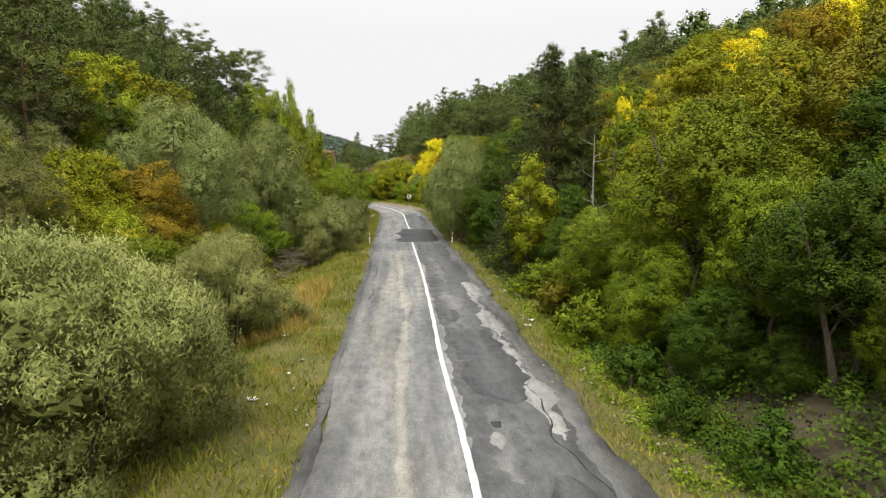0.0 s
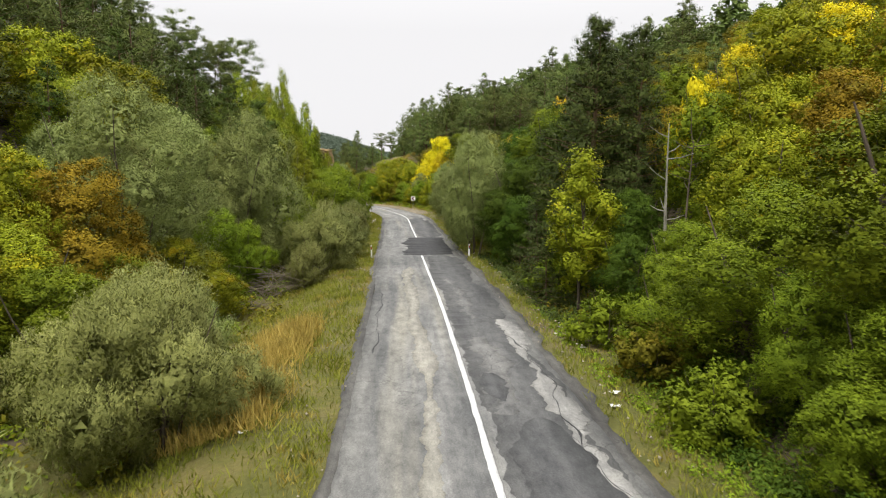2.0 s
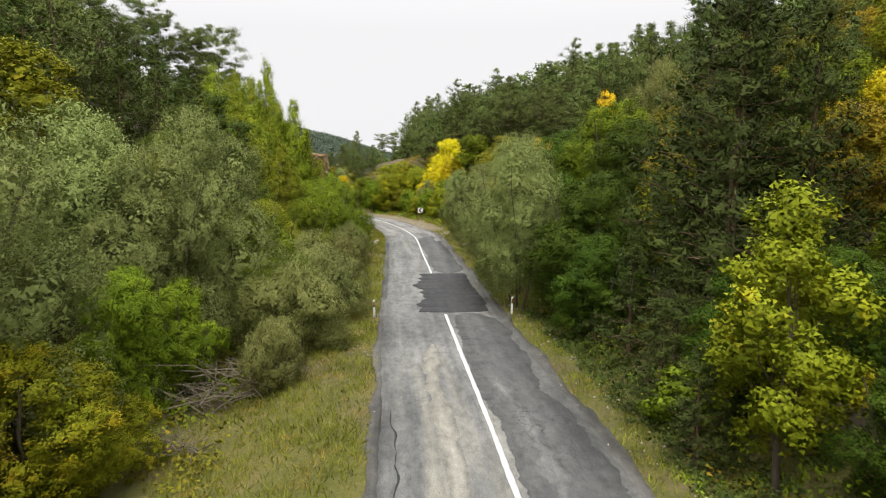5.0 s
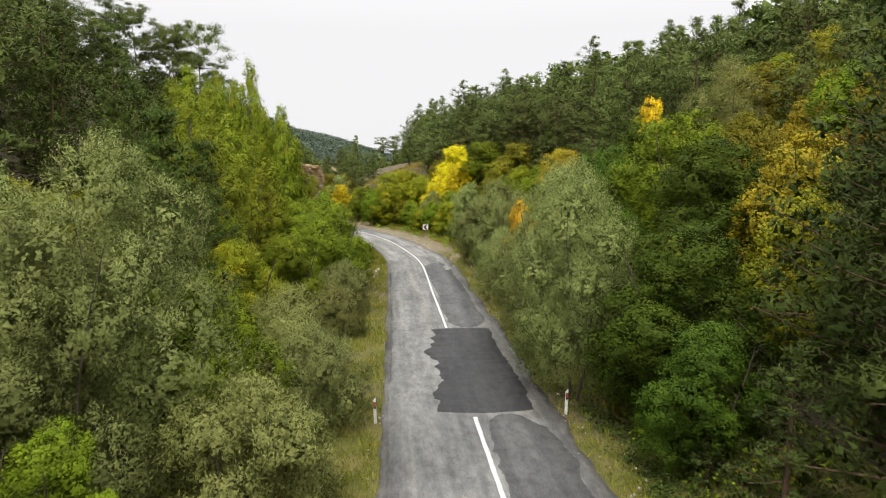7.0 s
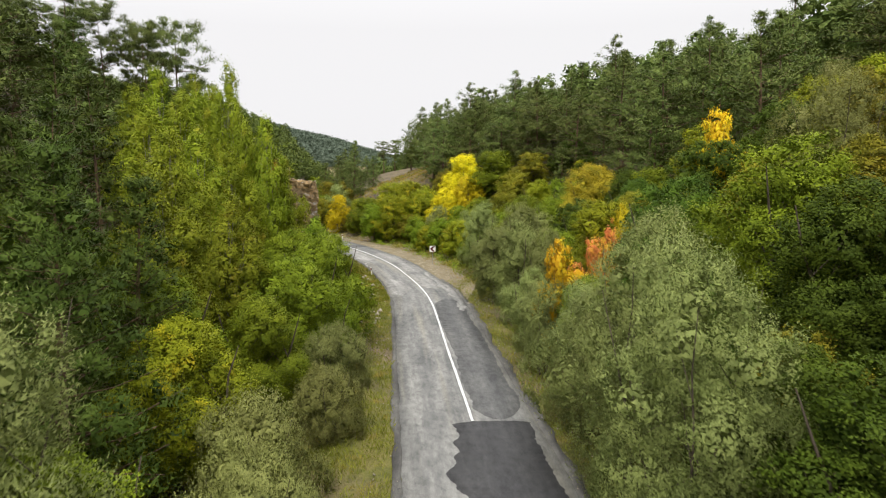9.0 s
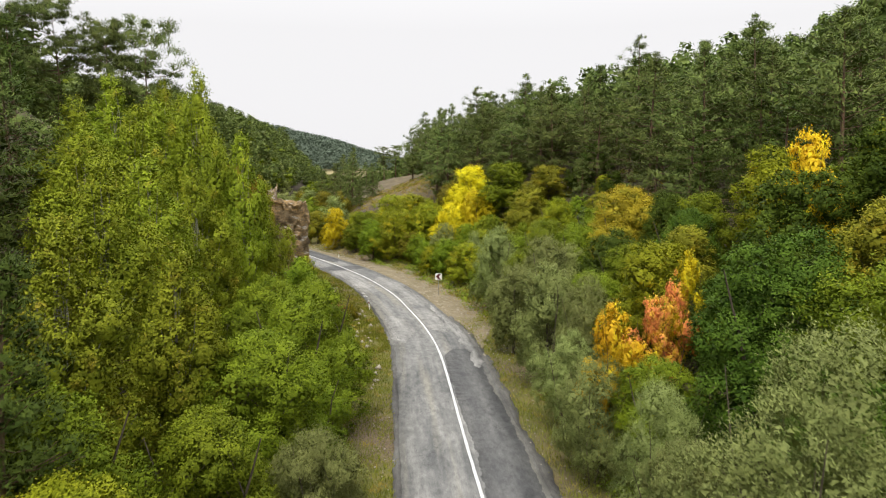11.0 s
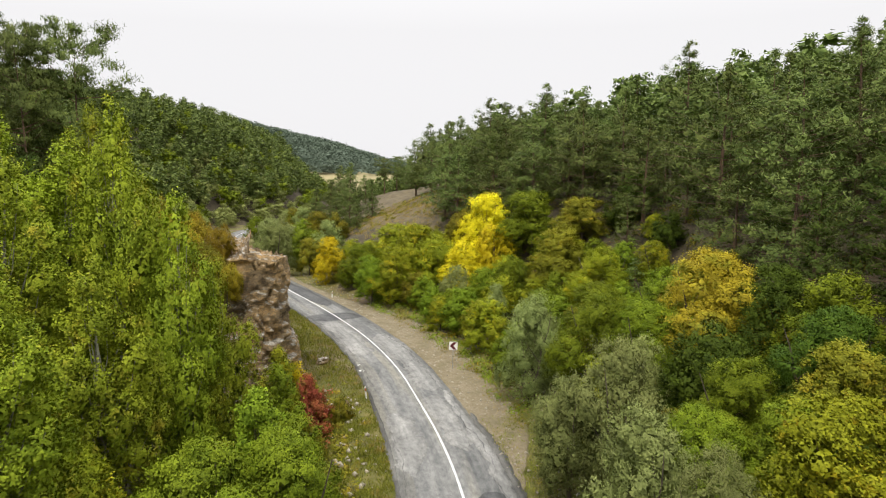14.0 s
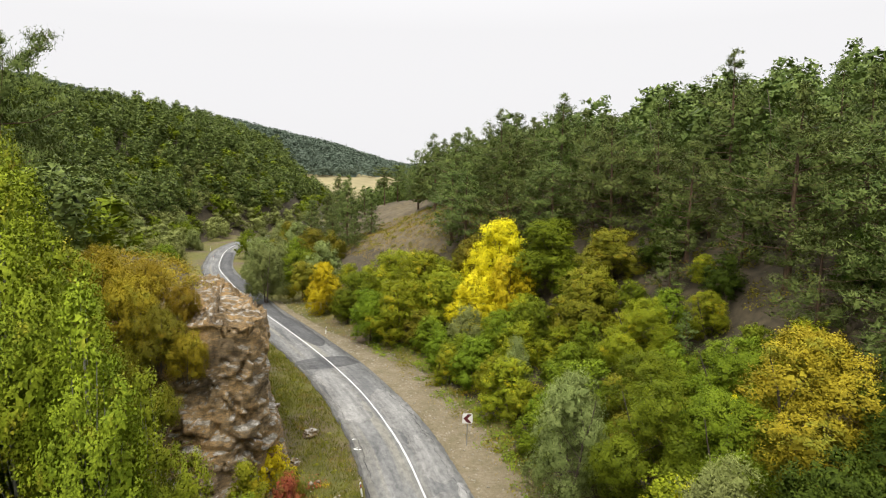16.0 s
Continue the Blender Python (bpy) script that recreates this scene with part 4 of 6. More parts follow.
HEROES = [
    # bank and stream side to the left of the road
    ("nearbush", -8.1, 13.4, 4.0, 1.5, "pale", 0, BANK), ("bush", -11.5, 17.5, 3.0, 1.2, "sallow", 2, BANK), ("nearbush", -8.0, 24.8, 3.1, 1.35, "pale", 1, BANK),
    ("bush", -8.7, 47.1, 1.8, 0.95, "sallow", 2, BANK), ("bush", -8.8, 51.4, 3.2, 1.15, "sallow", 3, BANK), ("bush", -8.3, 57.3, 3.1, 1.0, "willow", 0, BANK), ("bush", -9.5, 31.5, 1.6, 0.9, "willow", 1, BANK),
    ("bush", -10.0, 61.5, 3.0, 1.0, "sallow", 1, BANK), ("bush", -10.9, 65.0, 3.2, 1.0, "sallow", 2, BANK), ("bush", -9.6, 71.0, 2.6, 1.0, "sallow", 3, BANK), ("bush", -10.2, 77.0, 3.0, 1.0, "willow", 0, BANK),
    ("willow", -15.8, 40.6, 9.6, 1.00, "willow", 0, NEAR), ("willow", -18.8, 41.0, 8.0, 1.0, "willow", 1, NEAR), ("willow", -17.6, 51.8, 8.6, 1.0, "willow", 2, NEAR), ("willow", -14.6, 51.5, 8.0, 0.95, "willow", 3, NEAR),
    ("willow", -18.6, 54.6, 9.9, 1.0, "willow", 0, NEAR), ("willow", -13.2, 54.0, 9.4, 0.85, "willow", 1, NEAR), ("broadleaf", -11.9, 56.0, 5.4, 0.9, "green", 2, NEAR), ("willow", -20.5, 31.0, 8.2, 1.1, "willow", 3, NEAR),
    ("willow", -21.5, 37.0, 8.4, 1.1, "sallow", 1, NEAR), ("willow", -16.5, 24.5, 7.2, 1.05, "sallow", 2, NEAR), ("pine", -15.4, 62.2, 11.3, 1.15, "spruce", 2, NEAR), ("willow", -19.0, 47.0, 8.2, 1.0, "sallow", 0, NEAR),
    ("broadleaf", -15.6, 35.8, 6.0, 1.0, "ochre", 0, NEAR), ("broadleaf", -13.6, 34.6, 2.8, 1.2, "green", 1, BANK), ("broadleaf", -13.4, 40.6, 2.8, 1.2, "lime", 2, BANK), ("broadleaf", -13.4, 46.2, 3.9, 0.8, "green", 3, BANK),
    ("broadleaf", -12.6, 48.6, 3.0, 0.9, "green", 4, BANK), ("broadleaf", -12.2, 41.6, 1.6, 1.1, "lime", 0, BANK), ("broadleaf", -12.5, 29.0, 3.0, 1.2, "green", 1, BANK), ("broadleaf", -14.5, 30.0, 4.0, 1.2, "lime", 4, BANK),
    ("broadleaf", -26.8, 55.0, 15.2, 1.1, "lime", 1, SLOPE), ("broadleaf", -24.0, 56.0, 13.6, 1.1, "lime", 2, SLOPE), ("broadleaf", -23.0, 49.5, 11.2, 1.1, "poplar", 3, SLOPE), ("broadleaf", -28.5, 50.0, 14.6, 1.1, "lime", 0, SLOPE),
    ("pine", -18.4, 66.6, 12.4, 1.1, "spruce", 0, NEAR), ("pine", -16.4, 69.0, 10.4, 1.1, "spruce", 1, NEAR), ("fircone", -20.5, 71.0, 13.6, 1.1, "spruce", 2, NEAR), ("fircone", -22.2, 78.5, 15.4, 1.0, "spruce", 3, SLOPE),
    ("poplar", -17.4, 74.0, 11.0, 0.95, "poplar", 0, NEAR), ("poplar", -16.0, 79.5, 9.5, 0.95, "poplar", 1, NEAR), ("poplar", -20.0, 82.0, 13.0, 0.95, "poplar", 3, NEAR), ("poplar", -20.6, 88.0, 13.2, 1.0, "poplar", 2, NEAR),
    ("poplar", -24.2, 95.0, 16.4, 1.0, "poplar", 3, NEAR), ("poplar", -25.0, 101.0, 17.3, 1.0, "poplar", 0, NEAR), ("poplar", -22.0, 99.5, 19.0, 0.64, "poplar", 1, NEAR), ("poplar", -18.9, 98.6, 15.0, 0.62, "poplar", 2, NEAR), ("poplar", -17.9, 100.4, 11.8, 0.66, "poplar", 3, NEAR), ("poplar", -29.0, 111.4, 20.2, 0.6, "poplar", 0, NEAR), ("poplar", -26.0, 107.6, 18.6, 0.85, "poplar", 2, NEAR),
    ("poplar", -28.0, 100.0, 18.9, 1.0, "poplar", 3, NEAR), ("poplar", -27.0, 93.5, 16.8, 1.0, "poplar", 0, NEAR), ("poplar", -21.6, 104.0, 12.6, 0.6, "poplar", 1, NEAR), 
    ("poplar", -20.5, 94.0, 12.6, 0.9, "poplar", 0, NEAR), ("broadleaf", -18.8, 99.0, 5.0, 0.9, "poplar", 1, NEAR), ("poplar", -29.6, 110.0, 18.4, 0.9, "poplar", 1, NEAR), ("poplar", -23.0, 86.5, 14.5, 1.0, "poplar", 1, NEAR),
    ("broadleaf", -12.9, 86.0, 6.4, 0.95, "green", 0, NEAR), ("broadleaf", -12.9, 92.8, 6.3, 0.9, "green", 1, NEAR), ("broadleaf", -13.2, 80.0, 6.0, 1.0, "green", 3, NEAR),
    ("broadleaf", -14.2, 98.5, 4.8, 0.9, "green", 4, NEAR), ("sapling", -15.6, 103.4, 6.2, 1.0, "green", 0, NEAR), ("sapling", -16.4, 106.6, 6.0, 1.0, "lime", 1, NEAR), ("sapling", -14.6, 95.0, 7.2, 1.0, "green", 2, NEAR), ("broadleaf", -12.8, 73.5, 5.2, 1.0, "green", 1, NEAR), ("broadleaf", -14.0, 68.0, 5.2, 1.0, "lime", 2, NEAR), ("broadleaf", -15.5, 91.0, 6.6, 0.9, "green", 3, NEAR),
    ("broadleaf", -11.6, 82.5, 4.0, 1.0, "green", 2, NEAR), ("broadleaf", -16.5, 71.0, 6.5, 1.0, "green", 0, NEAR),
    # to the right of the road
    # dark crowns at y under 21: the hollow's shade put into leaf colour
    # first line, past x 11, y 12 to 21: added trees that block light
    ("highleaf", 9.6, 11.2, 5.4, 1.3, "dark", 0, NEAR), ("highleaf", 11.6, 13.4, 6.6, 1.4, "dark", 1, NEAR), ("highleaf", 8.8, 14.6, 5.6, 1.2, "dark", 2, NEAR), ("highleaf", 8.4, 17.8, 5.6, 1.0, "green", 1, NEAR), ("broadleaf", 12.0, 9.0, 5.6, 1.2, "green", 1, NEAR), ("broadleaf", 9.4, 13.4, 3.4, 1.0, "green", 2, NEAR), ("broadleaf", 9.6, 17.6, 3.9, 1.1, "dark", 1, NEAR), ("broadleaf", 8.0, 15.4, 2.2, 1.1, "dark", 0, NEAR), ("broadleaf", 10.8, 20.6, 4.8, 1.0, "dark", 3, NEAR), ("broadleaf", 8.4, 19.4, 2.8, 1.0, "dark", 2, NEAR), ("broadleaf", 11.6, 15.6, 4.6, 1.0, "dark", 0, NEAR), ("broadleaf", 9.0, 9.6, 2.8, 1.2, "dark", 1, NEAR), ("broadleaf", 13.0, 85.0, 10.0, 1.0, "dark", 1, NEAR), ("broadleaf", 10.6, 89.5, 8.4, 1.1, "dark", 2, NEAR), ("broadleaf", 13.4, 91.5, 10.6, 1.1, "green", 0, NEAR), ("broadleaf", 8.4, 93.0, 6.6, 1.0, "dark", 3, NEAR), ("broadleaf", 14.5, 12.5, 7.2, 1.2, "dark", 1, NEAR), ("broadleaf", 13.6, 20.5, 8.4, 1.2, "dark", 2, NEAR), ("broadleaf", 15.5, 17.0, 9.0, 1.2, "green", 0, NEAR), ("shrub", 5.6, 15.6, 0.7, 1.0, "dark", 0, NEAR), ("shrub", 5.6, 18.9, 0.9, 1.0, "dark", 1, NEAR),
    ("shrub", 6.4, 12.8, 0.9, 1.0, "dark", 2, NEAR), ("shrub", 5.3, 24.5, 1.4, 1.2, "green", 3, NEAR), ("shrub", 5.2, 29.0, 1.4, 1.2, "olive", 0, NEAR), ("shrub", 4.9, 33.5, 1.4, 1.2, "green", 1, NEAR), ("shrub", 4.4, 43.0, 1.5, 1.2, "green", 2, NEAR),
    ("highleaf", 8.8, 21.8, 7.8, 1.35, "green", 2, NEAR), ("highleaf", 10.4, 14.8, 6.2, 1.25, "green", 2, NEAR), ("broadleaf", 11.8, 25.4, 9.0, 1.0, "lime", 2, NEAR), ("broadleaf", 7.0, 23.6, 3.8, 1.0, "green", 3, NEAR), ("broadleaf", 6.6, 20.4, 3.6, 1.05, "green", 1, NEAR), ("broadleaf", 7.2, 17.4, 2.8, 1.1, "dark", 2, NEAR), ("broadleaf", 5.9, 29.6, 3.0, 1.0, "green", 0, NEAR),
    ("broadleaf", 7.6, 27.0, 5.4, 1.25, "green", 4, NEAR), ("broadleaf", 10.8, 33.8, 7.4, 1.1, "lime", 0, NEAR), ("broadleaf", 7.2, 32.0, 4.2, 1.2, "green", 1, NEAR), ("broadleaf", 12.5, 16.5, 7.4, 1.1, "lime", 2, NEAR),
    ("broadleaf", 14.5, 28.5, 10.8, 1.1, "lime", 3, SLOPE), ("broadleaf", 11.2, 41.8, 9.4, 0.95, "green", 4, SLOPE), ("openleaf", 11.4, 43.0, 10.8, 0.5, "yellow", 0, SLOPE), ("broadleaf", 13.0, 37.5, 9.5, 1.0, "lime", 2, SLOPE), ("broadleaf", 14.9, 45.0, 11.8, 1.0, "lime", 0, SLOPE),
    ("broadleaf", 17.4, 51.3, 13.5, 1.0, "yellow", 1, SLOPE), ("broadleaf", 19.0, 44.0, 14.0, 1.0, "yellow", 4, SLOPE), ("broadleaf", 17.5, 36.0, 12.4, 1.05, "lime", 3, SLOPE), ("broadleaf", 20.0, 30.0, 13.2, 1.1, "lime", 1, SLOPE),
    # dark low trees here carry the pines' shade in their leaf colour
    ("sapling", 4.9, 38.9, 7.1, 1.15, "lime", 0, NEAR), ("sapling", 5.9, 41.5, 5.2, 1.2, "lime", 1, NEAR), ("broadleaf", 6.4, 36.5, 3.4, 1.1, "dark", 3, NEAR), ("broadleaf", 8.2, 42.0, 5.0, 1.0, "dark", 2, NEAR),
    # low deep fircones: added stand-ins for the pines' shaded lower boughs
    ("pine", 7.5, 51.2, 15.2, 1.0, "deep", 0, NEAR), ("pine", 7.2, 47.6, 13.9, 1.3, "deep", 1, NEAR), ("fircone", 4.7, 45.4, 4.2, 1.2, "deep", 0, NEAR), ("fircone", 4.4, 49.6, 4.8, 1.2, "deep", 1, NEAR), ("fircone", 5.2, 42.4, 3.2, 1.2, "deep", 2, NEAR), ("fircone", 3.7, 40.6, 2.8, 1.3, "deep", 2, NEAR), ("fircone", 3.8, 43.8, 3.4, 1.3, "deep", 3, NEAR), ("fircone", 3.9, 53.0, 3.6, 1.2, "deep", 3, NEAR), ("pine", 9.6, 47.0, 13.6, 1.0, "deep", 2, NEAR), ("pine", 10.4, 53.5, 14.6, 1.0, "deep", 1, NEAR),
    ("willow", 1.3, 60.6, 8.5, 0.82, "willow", 0, NEAR), ("willow", 1.7, 66.6, 8.9, 0.85, "willow", 1, NEAR), ("willow", 1.3, 72.0, 4.6, 1.0, "willow", 2, NEAR), ("willow", 0.9, 93.0, 7.0, 0.85, "willow", 3, NEAR),
    ("broadleaf", 4.6, 57.5, 6.7, 1.05, "dark", 0, NEAR), ("broadleaf", 3.9, 53.5, 4.4, 1.0, "dark", 1, NEAR), ("broadleaf", 4.4, 61.8, 6.0, 1.0, "dark", 2, NEAR), ("broadleaf", 8.8, 66.2, 10.3, 1.05, "dark", 3, NEAR),
    ("broadleaf", 8.9, 71.4, 11.7, 1.0, "green", 4, NEAR), ("broadleaf", 6.2, 77.0, 10.0, 0.95, "dark", 0, NEAR), ("broadleaf", 11.2, 62.5, 10.4, 0.95, "ochre", 1, NEAR), ("willow", 14.2, 77.2, 15.4, 0.85, "sallow", 2, SLOPE),
    ("openleaf", 12.2, 86.4, 14.4, 0.62, "orange", 2, SLOPE), ("broadleaf", 11.6, 85.8, 12.4, 0.95, "dark", 3, SLOPE), ("broadleaf", 5.0, 70.0, 7.0, 1.0, "dark", 3, NEAR), ("broadleaf", 3.0, 79.5, 5.2, 1.0, "green", 1, NEAR), ("willow", 0.5, 80.6, 4.6, 1.0, "willow", 3, NEAR), ("willow", 0.6, 86.0, 4.4, 1.1, "willow", 2, NEAR), ("willow", 1.5, 75.0, 5.4, 0.8, "willow", 0, NEAR), ("broadleaf", 6.2, 43.8, 4.4, 1.0, "dark", 4, NEAR), ("broadleaf", 9.0, 81.5, 9.4, 1.0, "dark", 4, NEAR),
    ("openleaf", 2.6, 83.0, 5.4, 0.95, "orange", 0, NEAR), ("openleaf", 1.6, 82.2, 6.4, 0.6, "orange", 1, NEAR), ("willow", 1.5, 82.4, 4.3, 0.9, "willow", 0, NEAR), ("willow", 2.9, 82.2, 4.0, 0.9, "willow", 1, NEAR), ("openleaf", 3.9, 83.9, 6.8, 0.62, "red", 2, NEAR), ("openleaf", 5.4, 85.0, 7.6, 0.55, "red", 0, NEAR), ("openleaf", 6.2, 85.6, 8.3, 0.55, "yellow", 1, NEAR), ("openleaf", 3.0, 81.6, 3.6, 0.9, "yellow", 2, NEAR), ("willow", 2.3, 89.5, 6.6, 0.9, "willow", 0, NEAR), ("broadleaf", 7.8, 85.5, 7.4, 1.0, "dark", 0, NEAR),
    ("willow", -0.6, 101.0, 5.9, 1.0, "willow", 2, NEAR), ("willow", 1.4, 100.0, 8.0, 0.85, "willow", 1, NEAR), ("willow", -0.9, 114.2, 7.5, 0.85, "willow", 3, NEAR), ("broadleaf", 3.0, 110.8, 8.2, 0.95, "green", 4, NEAR),
    ("broadleaf", 5.6, 109.0, 8.3, 1.0, "green", 1, NEAR), ("broadleaf", 9.8, 108.5, 11.2, 1.1, "ochre", 2, NEAR), ("broadleaf", 11.8, 105.5, 10.9, 0.95, "dark", 3, NEAR), ("willow", 3.6, 104.5, 7.0, 0.9, "sallow", 0, NEAR),
    ("willow", -2.2, 129.6, 6.0, 0.62, "willow", 1, NEAR), ("willow", 0.4, 119.5, 6.2, 0.75, "willow", 2, NEAR), ("broadleaf", 6.4, 98.0, 7.6, 1.0, "green", 0, NEAR), ("broadleaf", 3.5, 95.0, 6.4, 1.0, "green", 3, NEAR),
    ("broadleaf", 10.0, 97.5, 10.0, 1.0, "dark", 2, SLOPE), ("broadleaf", 8.6, 115.0, 9.4, 1.05, "green", 0, SLOPE), ("broadleaf", 4.6, 117.5, 8.0, 1.1, "green", 2, SLOPE), ("broadleaf", 11.0, 125.6, 10.4, 1.15, "lime", 3, SLOPE),
    ("broadleaf", 12.6, 131.0, 12.4, 1.3, "lime", 3, SLOPE), ("broadleaf", 6.6, 126.0, 9.6, 1.1, "lime", 0, SLOPE), ("broadleaf", 8.0, 141.0, 13.6, 1.5, "olive", 1, SLOPE), ("broadleaf", 4.6, 136.0, 10.6, 1.1, "olive", 4, SLOPE),
    ("broadleaf", 17.4, 139.4, 13.9, 0.75, "olive", 2, SLOPE), ("broadleaf", -1.6, 152.6, 13.6, 0.95, "yellow", 1, SLOPE), ("broadleaf", 3.3, 147.0, 13.9, 1.2, "green", 3, SLOPE), ("broadleaf", -4.4, 147.0, 8.4, 1.0, "yellow", 4, SLOPE),
    ("broadleaf", -1.0, 146.2, 10.2, 0.75, "yellow", 2, SLOPE), ("broadleaf", 0.6, 139.6, 7.4, 1.0, "green", 0, SLOPE), ("broadleaf", -2.4, 139.5, 6.2, 0.95, "green", 2, SLOPE), ("willow", -5.4, 142.0, 6.0, 0.9, "sallow", 1, SLOPE),
    ("broadleaf", -7.6, 151.5, 8.6, 1.1, "lime", 0, SLOPE), ("broadleaf", -12.6, 151.0, 7.2, 1.1, "lime", 1, SLOPE), ("broadleaf", -15.8, 152.0, 5.7, 1.0, "green", 4, SLOPE), ("broadleaf", -23.9, 168.2, 6.7, 0.9, "yellow", 3, SLOPE),
    ("broadleaf", -10.0, 157.5, 9.4, 1.1, "lime", 2, SLOPE), ("broadleaf", -18.4, 161.0, 6.6, 1.1, "green", 1, SLOPE), ("broadleaf", -13.5, 163.0, 9.0, 1.2, "lime", 3, SLOPE), ("broadleaf", -4.2, 157.8, 11.5, 1.0, "olive", 0, SLOPE),
    ("willow", -33.4, 175.5, 8.4, 1.0, "willow", 0, SLOPE), ("willow", -38.0, 190.0, 8.0, 1.1, "willow", 1, SLOPE), ("pine", -25.8, 205.0, 18.4, 1.05, "pine", 0, SLOPE), ("pine", -30.2, 208.0, 15.0, 1.3, "pine", 1, SLOPE), ("pine", -21.6, 209.0, 15.0, 1.3, "pine", 2, SLOPE), ("pine", -27.4, 200.0, 12.6, 1.4, "pine", 0, SLOPE), ("pine", -34.0, 212.0, 13.4, 1.4, "pine", 1, SLOPE), ("pine", -23.5, 198.5, 11.4, 1.4, "pine", 2, SLOPE), ("farleaf", -31.0, 199.0, 9.0, 1.2, "olive", 1, SLOPE),
    ("farpine", -31.0, 240.0, 17.4, 1.8, "pine", 2, SLOPE), ("farpine", -27.0, 244.0, 16.0, 1.6, "pine", 3, SLOPE), ("crestpine", -22.6, 250.0, 20.0, 1.1, "pine", 0, SLOPE), ("crestpine", -19.6, 254.0, 20.6, 1.1, "pine", 1, SLOPE), ("pine", -15.5, 249.0, 20.8, 1.2, "pine", 2, SLOPE), ("pine", -36.5, 262.0, 18.6, 1.3, "pine", 0, SLOPE),
    # emergent pines on the left crest
    ("crestpine", -32.6, 116.4, 25.6, 0.7, "pine", 0, SLOPE), ("crestpine", -34.2, 113.4, 24.6, 0.6, "pine", 1, SLOPE), ("crestpine", -36.5, 117.0, 25.4, 0.7, "pine", 2, SLOPE),
    ("crestpine", -38.0, 112.5, 26.5, 0.75, "pine", 1, SLOPE), ("crestpine", -39.5, 108.0, 27.5, 0.8, "pine", 0, SLOPE), ("crestpine", -41.0, 100.0, 28.5, 0.8, "pine", 2, SLOPE),
    # low growth
    ("openleaf", -15.4, 110.4, 2.6, 1.0, "brownred", 0, NEAR), ("openleaf", -14.9, 109.4, 1.9, 1.1, "brownred", 2, NEAR), ("openleaf", -15.2, 107.6, 2.1, 1.0, "brownred", 1, NEAR), ("openleaf", -15.9, 111.8, 2.8, 0.9, "brownred", 2, NEAR), ("openleaf", -16.2, 113.4, 2.2, 1.0, "brownred", 1, NEAR), ("bush", -14.4, 106.2, 1.3, 0.6, "olive", 2, NEAR), ("bush", -16.1, 108.8, 2.4, 0.4, "olive", 0, NEAR), ("bush", -17.0, 109.2, 2.2, 0.7, "olive", 1, NEAR), ("bush", -16.6, 115.6, 1.6, 0.7, "olive", 0, NEAR), ("shrub", -13.6, 111.5, 1.4, 0.9, "olive", 3, NEAR),
    ("shrub", -18.6, 118.4, 1.8, 0.8, "yellow", 1, "at the foot of the rock cutting"), ("shrub", -24.0, 116.0, 3.6, 1.1, "brownred", 2, "at the foot of the rock cutting"),
    ("sapling", 6.8, 111.0, 7.6, 0.6, "yellow", 1, NEAR),
]
WIDER = {"midleaf": 1.22, "farwillow": 1.2, "broadleaf": 1.22, "farleaf": 1.22, "willow": 1.22, "poplar": 1.14, "fircone": 1.2, "bush": 1.1}
for kind, x, y, top, wide, shade, index, where in HEROES:
    base = height(x, y)
    wide *= 0.98 if y > 112 and kind == "broadleaf" else 1.0
    if kind == "broadleaf" and ((y > 97 and x < 0) or y > 134 or x < -17 or (x > 10.5 and y < 97)):
        kind = "midleaf" if y < 70 and x > 0 else "farleaf"
    kind = "farwillow" if kind == "willow" and (y > 92 or x < -17) else kind
    plant(kind, x, y, max(0.8, top - base), shade, wide * WIDER.get(kind, 1.0), where, base, index)

# scrub that hangs over the rock
for x, y, z, h, wide, shade, index in ((-30.0, 116.0, 9.2, 4.6, 1.1, "ochre", 0), (-27.6, 116.6, 9.6, 4.0, 1.1, "ochre", 1), (-25.4, 115.6, 8.6, 3.8, 1.1, "ochre", 2), (-23.6, 115.2, 7.8, 3.2, 1.1, "olive", 0), (-22.0, 115.0, 7.2, 2.6, 1.0, "ochre", 1), (-25.2, 113.8, 5.8, 3.2, 1.0, "olive", 2), (-27.8, 113.6, 5.4, 4.4, 1.1, "ochre", 0), (-31.6, 115.4, 7.6, 4.6, 1.1, "olive", 1), (-26.0, 119.6, 10.4, 2.6, 1.1, "ochre", 2), (-23.2, 117.6, 9.8, 2.2, 1.0, "ochre", 1), (-22.9, 113.7, 4.8, 2.2, 0.9, "olive", 1), (-25.4, 112.6, 3.2, 2.0, 1.0, "brownred", 1), (-23.2, 112.6, 2.2, 1.6, 1.0, "olive", 2), (-29.2, 120.0, 10.8, 3.0, 1.2, "ochre", 0)):
    plant("bush", x, y, h, shade, wide, "growing over the edge of the rock", z, index)

# ---- woods: what fills the slopes ----
FOREST = random.Random(7)


def free(x, y, r):
    return all((x - a) ** 2 + (y - b) ** 2 > (0.54 * (r + c)) ** 2 for a, b, c in PLANTED)


def scatter(count, box, kinds, side, limit=999):
    """Plants a wood at random within a box of the plan; side: the range of metres off the white line."""
    x0, x1, y0, y1 = box
    done = 0
    for _ in range(count):
        x, y = FOREST.uniform(x0, x1), FOREST.uniform(y0, y1)
        kind, shade, lo, hi, wide = FOREST.choice(kinds)
        h = FOREST.uniform(lo, hi)
        d = float(off_road(x, y)[0][0])
        if side[0] < d < side[1] and done < limit and free(x, y, SHAPES[kind][0][3] * h / SHAPES[kind][0][2] * wide):
            plant(kind, x, y, h, shade, wide)
            done += 1


